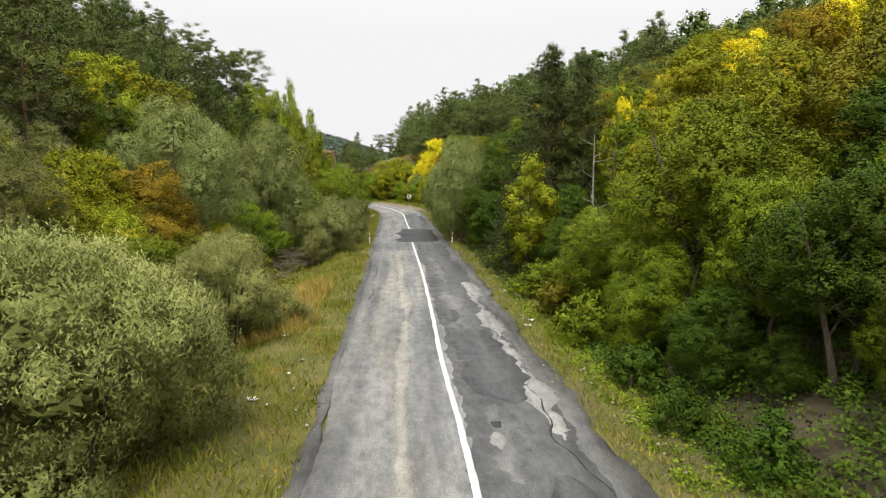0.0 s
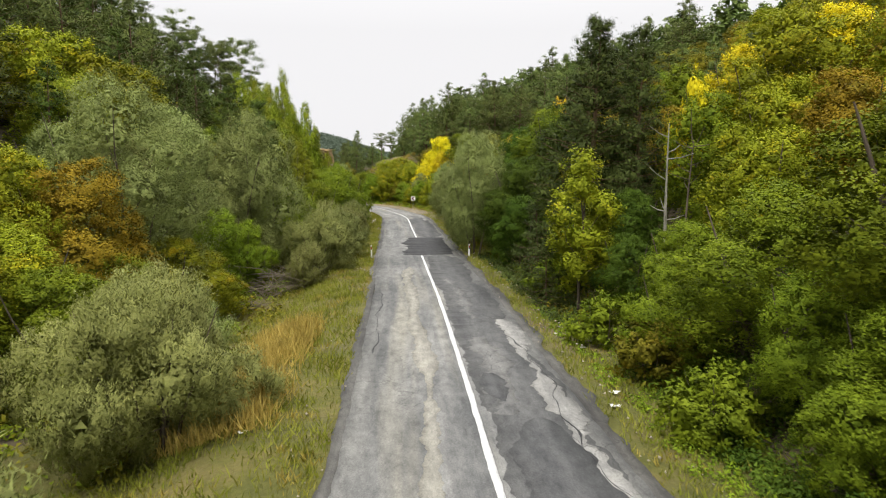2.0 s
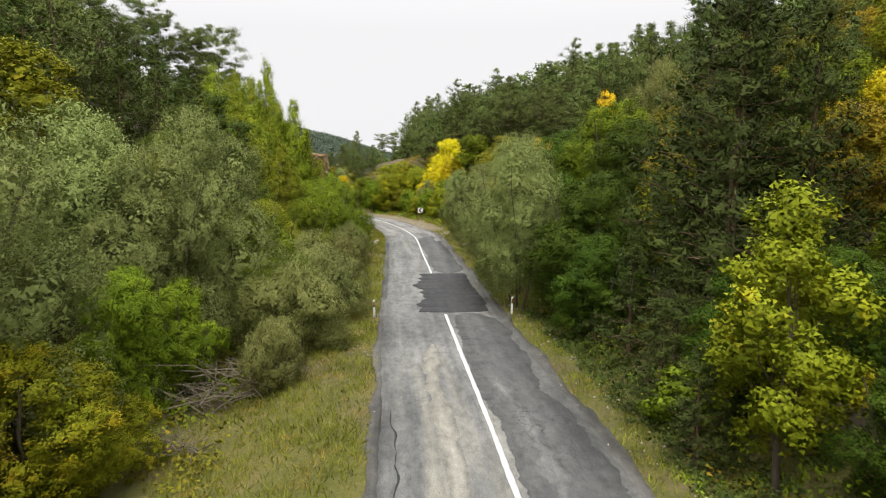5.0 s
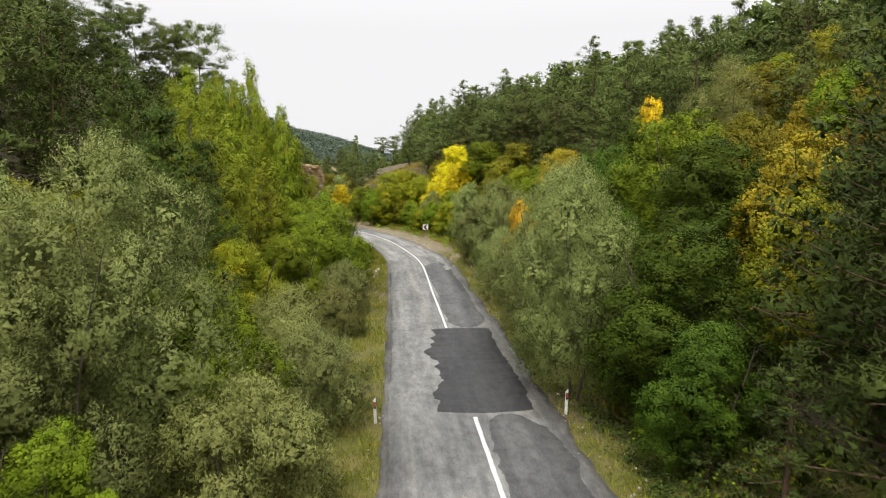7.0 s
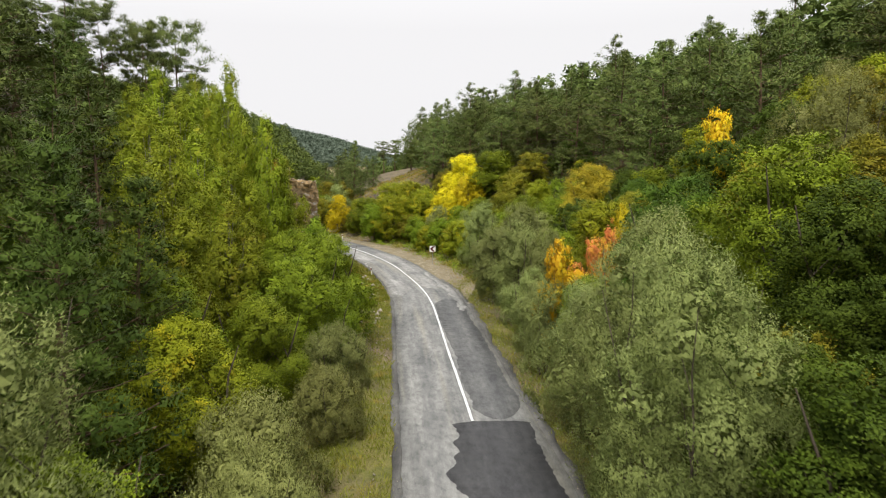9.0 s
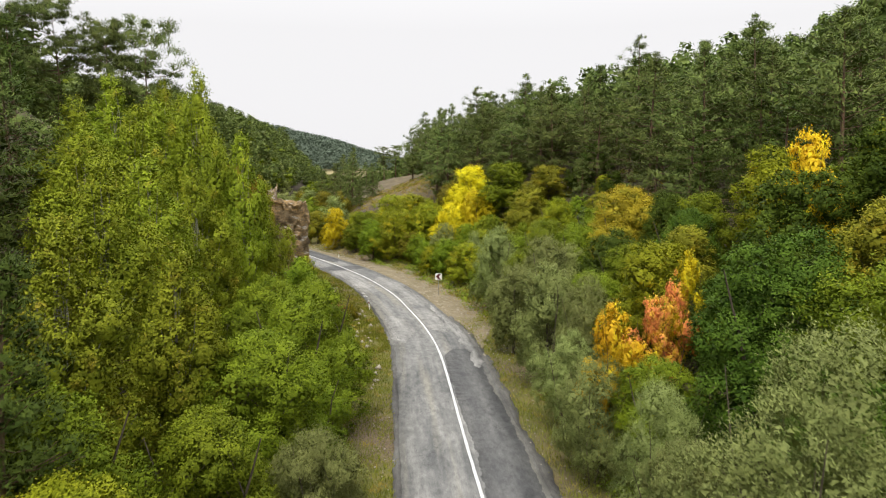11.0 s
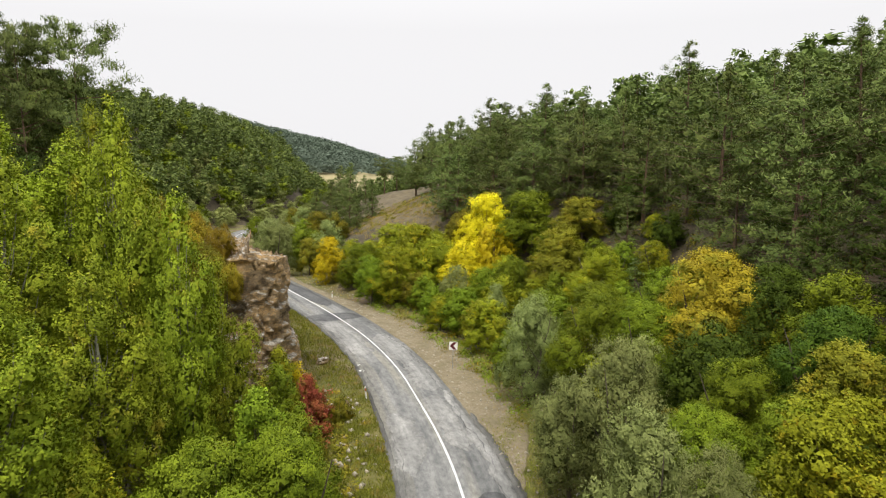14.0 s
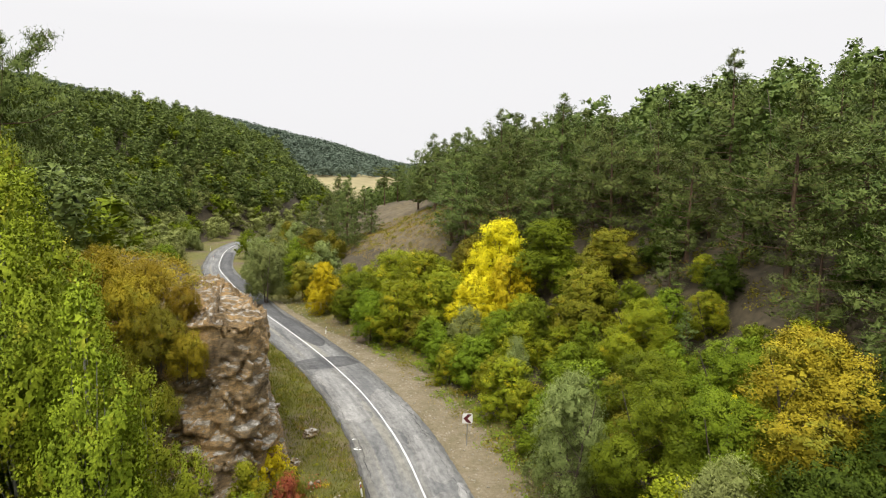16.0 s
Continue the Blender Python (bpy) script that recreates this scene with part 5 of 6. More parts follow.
MIXED = [("farleaf", "green", 4.5, 7, 1.2), ("farleaf", "lime", 4.5, 7, 1.2), ("farleaf", "dark", 4.5, 7, 1.2), ("farleaf", "olive", 4.5, 6.5, 1.2), ("farleaf", "green", 4.5, 7, 1.2)]
AUTUMN = [("midleaf", "lime", 5, 7.5, 1.3), ("midleaf", "ochre", 4.5, 7, 1.3), ("midleaf", "olive", 5, 7.5, 1.3), ("midleaf", "ochre", 5, 7, 1.3), ("midleaf", "yellow", 5, 6.5, 1.2), ("midleaf", "green", 5, 7.5, 1.3)]
scatter(900, (8, 38, -5, 78), AUTUMN, (9, 33), 40)
scatter(500, (-14, 30, 52, 102), MIXED, (8.0, 21), 34)
FILL = [("fillleaf", "green", 3.0, 5.0, 1.3), ("fillleaf", "lime", 3.0, 4.6, 1.3), ("fillleaf", "lime", 3.0, 4.6, 1.3), ("fillleaf", "olive", 3.0, 4.4, 1.3), ("fillleaf", "green", 3.0, 5.0, 1.3)] 
scatter(1200, (-22, 26, 98, 174), FILL, (7.5, 22), 56)
scatter(300, (-34, -8, 5, 96), [("farleaf", "green", 4, 6, 1.2), ("farleaf", "lime", 4, 7, 1.2), ("farleaf", "olive", 4, 6, 1.2)], (-20, -11), 26)
scatter(260, (-60, -25, 165, 250), [("fillleaf", "willow", 5, 7, 1.2), ("fillleaf", "green", 5, 7, 1.2), ("fillleaf", "olive", 5, 7, 1.2)], (5.5, 16), 18)
scatter(1200, (-90, -36, 160, 270), [("fillleaf", "willow", 5, 7, 1.2), ("fillleaf", "sallow", 5, 7, 1.2), ("fillleaf", "green", 5, 7, 1.2)], (-24, -6.5), 26)
PINES = [("farpine", "pine", 11, 15, 1.3), ("farpine", "pine", 9, 13, 1.4), ("farpine", "pine", 11, 14.5, 1.35), ("fircone", "spruce", 7, 13, 1.25)]
LOW_PINES = [("farpine", "pine", 6, 8.5, 1.25), ("fircone", "pine", 5, 8, 1.3), ("midleaf", "lime", 5, 7, 1.3), ("midleaf", "olive", 5, 7, 1.3)]
scatter(700, (8, 46, 56, 92), LOW_PINES, (20, 44), 46)
scatter(2200, (-7, 44, 92, 196), PINES, (20.5, 38), 140)
scatter(900, (0, 40, 96, 178), [("fircone", "pine", 3, 6, 1.5), ("farpine", "pine", 5, 8, 1.4), ("fillleaf", "dark", 3, 4.5, 1.4)], (18, 33), 60)
scatter(400, (-32, 12, 165, 220), PINES, (36, 62), 20)
scatter(700, (-48, -22, 15, 108), PINES, (-40, -19.5), 70)


# ---- woods past those: one joined mass of small trees ----
def joined_wood(name, spots, models, mat, label, rng):
    """Many small trees in one mesh; models: leaf corners, and the way each leaf faces, for a tree one metre high."""
    out, face = [], []
    zs = land([s[0] for s in spots], [s[1] for s in spots])
    for (x, y, h, w), z in zip(spots, zs):
        m, d = models[rng.integers(len(models))]
        a = rng.uniform(0, 2 * math.pi)
        c, s = math.cos(a), math.sin(a)
        out.append(np.column_stack([(m[:, 0] * c - m[:, 1] * s) * h * w + x, (m[:, 0] * s + m[:, 1] * c) * h * w + y, m[:, 2] * h + z]))
        face.append(np.column_stack([d[:, 0] * c - d[:, 1] * s, d[:, 0] * s + d[:, 1] * c, d[:, 2]]))
    v, d = np.vstack(out).reshape(-1, 3, 3), np.vstack(face)
    flip = (np.cross(v[:, 1] - v[:, 0], v[:, 2] - v[:, 0]) * d).sum(1) < 0
    v[flip] = v[flip][:, (1, 0, 2)]
    me = mesh_of(name, v.reshape(-1, 3), np.arange(len(v) * 3).reshape(-1, 3), [mat], smooth=True)
    me.normals_split_custom_set_from_vertices(np.repeat(d, 3, 0).tolist())
    return tagged(new(name, me), label, "trees", kind="stuff")


def small_tree(rng, n, conifer, leaf=0.04):
    """Leaf corners of a rough tree one metre high, made of puffs: in loose flat tiers for a conifer."""
    count = 26 if conifer else 11
    blunt = rng.uniform(0.55, 1.0)
    cs = []
    for k in range(count):
        f = (k + 0.5) / count
        a = k * 2.4 + rng.uniform(0, 1)
        q = (0.2 * (1.0 - blunt * f ** 1.6) if conifer else 0.2 * math.sin(math.pi * (0.25 + 0.6 * f))) * rng.uniform(0.35, 1.15)
        cs.append((q * math.cos(a), q * math.sin(a), 0.14 + 0.8 * f if conifer else 0.2 + 0.62 * f, rng.uniform(0.07, 0.115) * (1.15 - 0.45 * f) if conifer else rng.uniform(0.1, 0.16)))
    cs = np.array(cs)
    core = n // 4
    i = rng.choice(len(cs), n, p=cs[:, 3] ** 2 / (cs[:, 3] ** 2).sum())
    d = unit(rng.normal(size=(n, 3)) + (0, 0, 0.35))
    within = np.where(np.arange(n)[:, None] < core, 0.45, 1.0)
    p = cs[i, :3] + d * cs[i, 3:] * rng.uniform(0.75, 1.15, (n, 1)) * within * (1, 1, 0.85)
    nor = unit(d + rng.normal(size=(n, 3)) * 0.4 + (0, 0, 0.3))
    u = unit(np.cross(nor, rng.normal(size=(n, 3))))
    v = np.cross(nor, u)
    s = rng.uniform(0.7, 1.3, (n, 1)) * np.where(within < 1, cs[i, 3:] * 0.5, leaf)
    out = unit((p - (0, 0, 0.5)) * (1, 1, 0.4))
    return np.stack([p - u * s - v * s * 0.6, p + u * s - v * s * 0.5, p + v * s * 1.1], 1).reshape(-1, 3), unit(d * 0.8 + out * 0.6 + (0, 0, 0.12))


def spots_in(rng, box, side, gap, lo, hi, wide=1.0, where=None):
    """Places on a jittered grid, with heights; where: a further test of x and y."""
    xs, ys = np.meshgrid(np.arange(box[0], box[1], gap), np.arange(box[2], box[3], gap))
    x = xs.ravel() + rng.uniform(-0.45, 0.45, xs.size) * gap
    y = ys.ravel() + rng.uniform(-0.45, 0.45, xs.size) * gap
    d, _ = off_road(x, y)
    ok = (d > side[0]) & (d < side[1])
    if where is not None:
        ok &= where(x, y)
    near = np.array([(a, b) for a, b, c in PLANTED if c > 1.5])
    x, y = x[ok], y[ok]
    gap2 = ((x[:, None] - near[None, :, 0]) ** 2 + (y[:, None] - near[None, :, 1]) ** 2).min(1)
    ok = gap2 > 1.6 ** 2
    return [(a, b, rng.uniform(lo, hi), wide * rng.uniform(0.85, 1.2)) for a, b in zip(x[ok], y[ok])]


rng = np.random.default_rng(11)
CONIFERS = [small_tree(rng, 520, True, 0.019) for _ in range(6)]
FINE = [small_tree(rng, 900, True, 0.016) for _ in range(6)]
ROUNDS = [small_tree(rng, 340, False, 0.026) for _ in range(6)]
joined_wood("pine_wood", spots_in(rng, (2, 100, 90, 300), (36, 84), 4.8, 8.5, 13.5, 1.25, lambda x, y: (y < 205) | (x > -2 + (y - 205) * 0.1)), FINE, LEAF["pine"], "dense dark green pine wood on the hillside", rng)
joined_wood("pine_wood", spots_in(rng, (-20, 44, 212, 300), (24, 96), 4.6, 9, 13, 1.15, lambda x, y: x > -14 + (y - 205) * 0.12), CONIFERS, LEAF["pine"], "dense dark green pine wood on the hillside", rng)
joined_wood("pine_wood", spots_in(rng, (-150, -38, 20, 480), (-78, -20), 5.2, 7, 11.5, 1.45, lambda x, y: (y > 132) | (x < -52)), CONIFERS, LEAF["pine"], "dense dark green pine wood on the hillside", rng)
joined_wood("pine_wood", spots_in(rng, (-42, 10, 296, 400), (14, 96), 5.0, 9, 13, 1.2), CONIFERS, LEAF["pine"], "dense dark green pine wood on the hillside", rng)
joined_wood("mixed_wood", spots_in(rng, (-150, -34, 150, 480), (-90, -14), 9, 6, 9, 1.4), ROUNDS, LEAF["green"], "broadleaf trees among the pines on the hillside", rng)
joined_wood("mixed_wood", spots_in(rng, (-112, -38, 168, 340), (-36, -9), 4.4, 4, 6.5, 1.5), ROUNDS, LEAF["sallow"], "grey-green willows and scrub on the lower hillside", rng)
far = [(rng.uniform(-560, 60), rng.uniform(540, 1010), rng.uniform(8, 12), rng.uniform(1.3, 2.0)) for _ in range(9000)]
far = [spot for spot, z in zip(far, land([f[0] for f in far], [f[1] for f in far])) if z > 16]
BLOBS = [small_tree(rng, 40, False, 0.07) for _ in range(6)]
# the leaf colour carries the haze across the valley
joined_wood("far_wood", far, BLOBS, LEAF["distant"], "wood on the hill across the valley, coloured pale and bluish for haze", rng)


# ---- grass ----
def grass(name, count, box, side, mat, label, rng, lo=0.12, hi=0.32, width=0.035):
    x, y = rng.uniform(box[0], box[1], count * 5), rng.uniform(box[2], box[3], count * 5)
    d, _ = off_road(x, y)
    edge = rng.uniform(-0.4, 0.4, len(x))
    ok = (d > side[0] + edge) & (d < side[1] + edge) & ((d < LEFT_EDGE - 0.25) | (d > RIGHT_EDGE + 0.3))
    patch = (np.sin(x * 1.7 + np.sin(y * 0.9) * 2) + np.sin(y * 1.1 + 1.5 * np.sin(x * 1.3))) > rng.uniform(-2.4, 1.2, len(x))
    x, y = x[ok & patch][:count], y[ok & patch][:count]
    z = land(x, y)
    n = len(x)
    h = rng.uniform(lo, hi, n)
    lean = rng.normal(size=(n, 3)) * 0.5
    along = unit(lean * (1, 1, 0) + (0, 0, 1))
    p = np.column_stack([x, y, z]) + along * h[:, None] * 0.4
    nor = unit(np.cross(along, rng.normal(size=(n, 3))))
    return tagged(new(name, leaf_cloud(name, p, nor, h, np.full(n, width), mat, rng, along)), label, "grass", kind="stuff")


# ---- undergrowth: clumps of leaves that nobody could count ----
def undergrowth(name, count, box, side, mat, label, rng, lo=0.4, hi=1.1, leaves=70, leaf=0.17):
    x, y = rng.uniform(box[0], box[1], count * 4), rng.uniform(box[2], box[3], count * 4)
    d, _ = off_road(x, y)
    ok = (d > side[0]) & (d < side[1])
    x, y = x[ok][:count], y[ok][:count]
    z = land(x, y)
    s = rng.uniform(lo, hi, len(x))
    k = len(x) * leaves
    dirs = unit(rng.normal(size=(k, 3)) + (0, 0, 0.5))
    dirs[:, 2] = np.abs(dirs[:, 2])
    S = np.repeat(s, leaves)[:, None]
    p = np.repeat(np.column_stack([x, y, z]), leaves, 0) + dirs * S * rng.uniform(0.4, 1.05, (k, 1)) * (1.1, 1.1, 0.9)
    return tagged(new(name, leaf_cloud(name, p, unit(dirs + rng.normal(size=(k, 3)) * 0.5 + (0, 0, 0.5)), leaf, leaf * 0.6, mat, rng, dirs + rng.normal(size=(k, 3)) * 0.6, unit(dirs + (0, 0, 0.5)))), label, "undergrowth", kind="stuff")


joined_wood("pine_wood", spots_in(rng, (10, 80, 50, 92), (40, 70), 4.4, 4.5, 6.5, 1.5), FINE, LEAF["pine"], "dense dark green pine wood on the hillside", rng)
# leaf colour chosen dark to stand for shade in the hollow
undergrowth("undergrowth", 1700, (4, 17, 3, 32), (5.4, 15), LEAF["dark"], "undergrowth darkened for the shade in the hollow beneath the trees", rng, 0.25, 0.7, 80, 0.11)
# shade under the pines put into the undergrowth's colour
undergrowth("undergrowth", 320, (0, 8, 36, 60), (4.3, 8), LEAF["deep"], "undergrowth darkened for the shade beneath the roadside pines", rng, 0.25, 0.7, 60, 0.12)
undergrowth("undergrowth", 260, (-30, 0, 174, 215), (19, 42), LEAF["olive"], "dry olive scrub on the clearing", rng, 0.3, 0.9, 50, 0.2)
grass("grass", 9000, (-34, 2, 172, 215), (18, 44), LEAF["dry"], "dry tufts of grass on the clearing", rng, 0.2, 0.5, 0.07)
undergrowth("undergrowth", 500, (3, 9, 4, 40), (4.0, 6.6), LEAF["green"], "low green plants along the verge", rng, 0.12, 0.36, 46, 0.09)
undergrowth("undergrowth", 420, (-12, 30, 96, 178), (16, 30), LEAF["olive"], "olive-brown undergrowth beneath the pines", rng, 0.4, 1.0, 50, 0.2)
undergrowth("undergrowth", 1100, (-16, 24, 24, 172), (5.6, 20), LEAF["green"], "green undergrowth beneath the trees", rng)
undergrowth("undergrowth", 450, (-12, 24, 24, 172), (5.4, 16), LEAF["olive"], "olive-brown undergrowth beneath the trees", rng)
undergrowth("undergrowth", 600, (-30, -5, 5, 88), (-20, -8.5), LEAF["green"], "green undergrowth along the stream bank", rng)
undergrowth("undergrowth", 400, (-30, -5, 5, 92), (-20, -7.5), LEAF["olive"], "olive-brown undergrowth along the stream bank", rng)
undergrowth("undergrowth", 170, (-30, -12, 86, 114), (-22, -9), LEAF["dark"], "dark green undergrowth between the poplars", rng, 0.3, 0.8, 60, 0.13)
undergrowth("undergrowth", 260, (-42, -21, 117, 150), (-30, -11), LEAF["ochre"], "ochre scrub on top of the rock spur", rng, 0.5, 1.4, 90)
undergrowth("undergrowth", 120, (-20, -11, 98, 116), (-9.5, -5.5), LEAF["olive"], "dry olive scrub beside the road", rng, 0.3, 0.8)


grass("grass", 60000, (-14, 0, 6, 112), (-9.0, LEFT_EDGE - 0.2), LEAF["grass"], "green and yellowing grass on the road verge", rng)
grass("grass", 34000, (-6, 9, 6, 112), (RIGHT_EDGE + 0.3, 6.6), LEAF["grass"], "green and yellowing grass on the road verge", rng)
grass("grass", 34000, (-30, -8, 100, 165), (-8.4, LEFT_EDGE - 0.2), LEAF["grass"], "green and yellowing grass on the road verge", rng, 0.15, 0.4, 0.05)
undergrowth("undergrowth", 160, (-22, -9, 98, 150), (-7.6, -4.2), LEAF["lime"], "low green weeds on the verge below the rock", rng, 0.12, 0.4, 40, 0.10)
grass("grass", 12000, (-40, 0, 112, 190), (RIGHT_EDGE + 2.0, 9), LEAF["dry"], "sparse dry grass on the gravel shoulder", rng)
grass("grass", 7000, (-9, -3, 24, 36), (-7.4, -5.0), LEAF["dry"], "tall straw-coloured dry grass", rng, 0.3, 0.7)


# ---- road: patches, worn strips and crumbled edges ----
def wander(seed, base, swing, pace=0.35):
    """An offset that wanders along the road, in metres."""
    r = random.Random(seed)
    ph = [r.uniform(0, 6.3) for _ in range(4)]

    def at(y):
        return base + swing * (math.sin(y * pace + ph[0]) + 0.6 * math.sin(y * pace * 2.3 + ph[1]) + 0.35 * math.sin(y * pace * 5.1 + ph[2])) / 1.6
    return at


def tapered(lo, hi, a, b, left, end=1.6):
    """One side of a patch from a to b that closes towards its ends; left: the far side's offset."""
    def at(y):
        f = min(1.0, max(0.0, (y - a) / end), max(0.0, (b - y) / end)) ** 0.5
        m = (lo(y) + hi(y)) / 2
        return m + ((lo(y) if left else hi(y)) - m) * f
    return at


def road_patch(name, a, b, left, right, z, mat, label, seed, ragged=0.05, end=1.6):
    lo, hi = left if callable(left) else wander(seed, left, 0.0), right if callable(right) else wander(seed + 50, right, 0.0)
    return part(name, strip(name, a, b, tapered(lo, hi, a, b, True, end), tapered(lo, hi, a, b, False, end), z, mat, 2, 0.006, ragged, seed, 0.14 if b - a < 60 else 0.4), road, label)


PATCH = "dark newer asphalt patch"
road_patch("asphalt_patch", 58.3, 72.3, wander(21, -1.05, 0.35, 0.9), wander(22, 2.35, 0.06), 0.043, ASPHALT_DARK, PATCH, 21, 0.07, 0.25)
road_patch("asphalt_patch", 16.4, 24.8, wander(23, 0.5, 0.2, 0.7), wander(24, 2.3, 0.25, 0.6), 0.043, ASPHALT_MID, PATCH, 23, 0.06, 2.2)
road_patch("asphalt_patch", 26.0, 28.6, 0.35, 1.1, 0.043, ASPHALT_MID, PATCH, 25, 0.06, 1.0)
road_patch("asphalt_patch", 7.0, 12.4, 1.2, 2.3, 0.043, ASPHALT_MID, PATCH, 26, 0.06, 1.6)
GREY = "darker grey worn asphalt"
road_patch("worn_strip", 9.0, 58.2, wander(31, 0.2, 0.12), wander(32, 2.45, 0.2, 0.5), 0.036, ASPHALT_GREY, GREY, 31, 0.06)
road_patch("worn_strip", 72.4, 101.0, wander(33, 0.22, 0.1), wander(34, 2.5, 0.1), 0.036, ASPHALT_GREY, GREY, 33, 0.05)
road_patch("worn_strip", 142.2, 146.0, -2.9, 2.4, 0.036, ASPHALT_GREY, GREY, 41, 0.15, 0.6)
road_patch("worn_strip", 150.0, 240.0, wander(43, 0.25, 0.1), wander(44, 2.3, 0.2), 0.036, ASPHALT_GREY, GREY, 43, 0.05)
PALE_WORD = "pale cracked asphalt"
ASPHALT_WORN2 = asphalt_material("asphalt_patchy", (0.105, 0.106, 0.105), (0.215, 0.213, 0.203), None, 0.9)
road_patch("pale_strip", 12.0, 16.5, wander(51, 0.5, 0.2, 0.9), wander(52, 1.5, 0.3, 0.8), 0.040, ASPHALT_WORN2, PALE_WORD, 51, 0.12)
road_patch("pale_strip", 14.0, 36.0, wander(53, 1.95, 0.14, 0.6), wander(54, 2.5, 0.1, 0.8), 0.040, ASPHALT_PALE, PALE_WORD, 53, 0.10)
road_patch("pale_strip", 25.0, 33.0, wander(55, 0.5, 0.2, 0.9), wander(56, 1.4, 0.2, 0.9), 0.040, ASPHALT_WORN2, PALE_WORD, 55, 0.14)
road_patch("pale_strip", 36.0, 47.0, wander(57, 0.9, 0.2, 0.9), wander(58, 1.3, 0.2, 0.9), 0.040, ASPHALT_WORN2, PALE_WORD, 57, 0.13)
road_patch("pale_strip", 96.0, 117.0, wander(59, 1.9, 0.2, 0.5), wander(60, 2.65, 0.05), 0.040, ASPHALT_PALE, PALE_WORD, 59, 0.08)
road_patch("pale_strip", 117.0, 135.0, wander(61, 0.5, 0.3, 0.5), wander(62, 2.5, 0.1), 0.036, ASPHALT_PALE, PALE_WORD, 61, 0.14)
road_patch("pale_strip", 103.0, 113.0, wander(163, -2.9, 0.2, 0.5), wander(164, -1.2, 0.4), 0.036, ASPHALT_PALE, PALE_WORD, 163, 0.14)
road_patch("pale_strip", 106.0, 116.0, wander(165, 0.4, 0.2, 0.5), wander(166, 1.8, 0.3), 0.036, ASPHALT_PALE, PALE_WORD, 165, 0.14)
road_patch("pale_strip", 128.0, 142.0, wander(63, -2.8, 0.2, 0.5), wander(64, -0.4, 0.2), 0.036, ASPHALT_PALE, PALE_WORD, 63, 0.14)
road_patch("pale_strip", 11.0, 52.0, wander(65, -1.45, 0.2, 0.2), wander(66, -0.95, 0.2, 0.25), 0.036, asphalt_material("asphalt_tan", (0.245, 0.235, 0.200), (0.36, 0.345, 0.30), None, 0.4), "tan worn wheel track", 65, 0.06)
road_patch("pothole_patch", 13.6, 14.6, 0.62, 0.98, 0.044, ASPHALT_PALE, "pale filled pothole", 67, 0.05, 0.5)
road_patch("pothole_patch", 14.8, 15.3, 0.66, 0.98, 0.046, ASPHALT_DARK, "dark pothole", 68, 0.05, 0.3)
EDGE = asphalt_material("asphalt_crumbled", (0.045, 0.043, 0.040), (0.165, 0.160, 0.145), None, 0.9)
road_patch("crumbled_edge", -40.0, 250.0, wander(71, -3.40, 0.08, 0.8), wander(72, -3.0, 0.06, 1.1), 0.020, EDGE, "dark crumbled road edge", 71, 0.045)
road_patch("crumbled_edge", -40.0, 112.0, wander(73, 2.55, 0.08, 0.9), wander(74, 3.15, 0.16, 0.8), 0.020, EDGE, "dark crumbled road edge", 73, 0.06)
for k, (a, b) in enumerate(((31, 44), (95, 112), (118, 140))):
    road_patch("crack", a, b, wander(81 + k, -2.72, 0.12, 0.9), wander(81 + k, -2.705, 0.12, 0.9), 0.046, BLACK, "dark crack in the asphalt", 81 + k, 0.014, 2)
for k, (a, b) in enumerate(((8, 34), (98, 128), (124, 160))):
    road_patch("crack", a, b, wander(91 + k, 2.2, 0.25, 0.7), wander(91 + k, 2.215, 0.25, 0.7), 0.048, BLACK, "dark crack in the asphalt", 91 + k, 0.014, 2)

# ---- gravel shoulder on the outside of the bend ----
def shoulder_out(y):
    return 3.0 + 4.6 * float(step_up(98, 116, y)) * (1 - 0.75 * float(step_up(136, 158, y)))


shoulder = tagged(new("gravel_shoulder", strip("gravel_shoulder", 96, 176, 2.6, shoulder_out, 0.012, GRAVEL, 8, 0.25, 0.14, 8)), "tan gravel shoulder on the outside of the bend", "shoulder", kind="structure")


def pebbles(name, count, box, side, size, mat, label, rng, z=0.0):
    """Small stones, joined."""
    x, y = rng.uniform(box[0], box[1], count * 6), rng.uniform(box[2], box[3], count * 6)
    d, _ = off_road(x, y)
    ok = (d > side[0]) & (d < side[1])
    x, y = x[ok][:count], y[ok][:count]
    n = len(x)
    base = np.column_stack([x, y, np.maximum(land(x, y), z)])
    ring = rng.normal(size=(n, 6, 3)) * 0.22 + np.array([(1, 0, 0), (-1, 0, 0), (0, 1, 0), (0, -1, 0), (0, 0, 0.8), (0, 0, -0.6)])
    v = base[:, None] + ring * (rng.uniform(0.4, 1.0, (n, 1, 1)) ** 2 * size)
    tri = np.array([(0, 2, 4), (2, 1, 4), (1, 3, 4), (3, 0, 4), (2, 0, 5), (1, 2, 5), (3, 1, 5), (0, 3, 5)])
    f = (np.arange(n)[:, None, None] * 6 + tri).reshape(-1, 3)
    return tagged(new(name, mesh_of(name, v.reshape(-1, 3), f, [mat])), label, "stones", kind="stuff")


STONE = plain_material("stone_pale", (0.36, 0.32, 0.25), 0.9, 0.35, 3.0)
pebbles("stones", 1500, (-40, 2, 98, 176), (2.9, 8.2), 0.13, STONE, "loose tan stones on the gravel shoulder", rng, 0.015)
pebbles("stones", 600, (-5, 8, 5, 100), (2.8, 4.4), 0.065, STONE, "loose stones along the road edge", rng)
pebbles("stones", 500, (-14, 0, 5, 120), (-4.4, -3.2), 0.07, STONE, "loose stones along the road edge", rng)
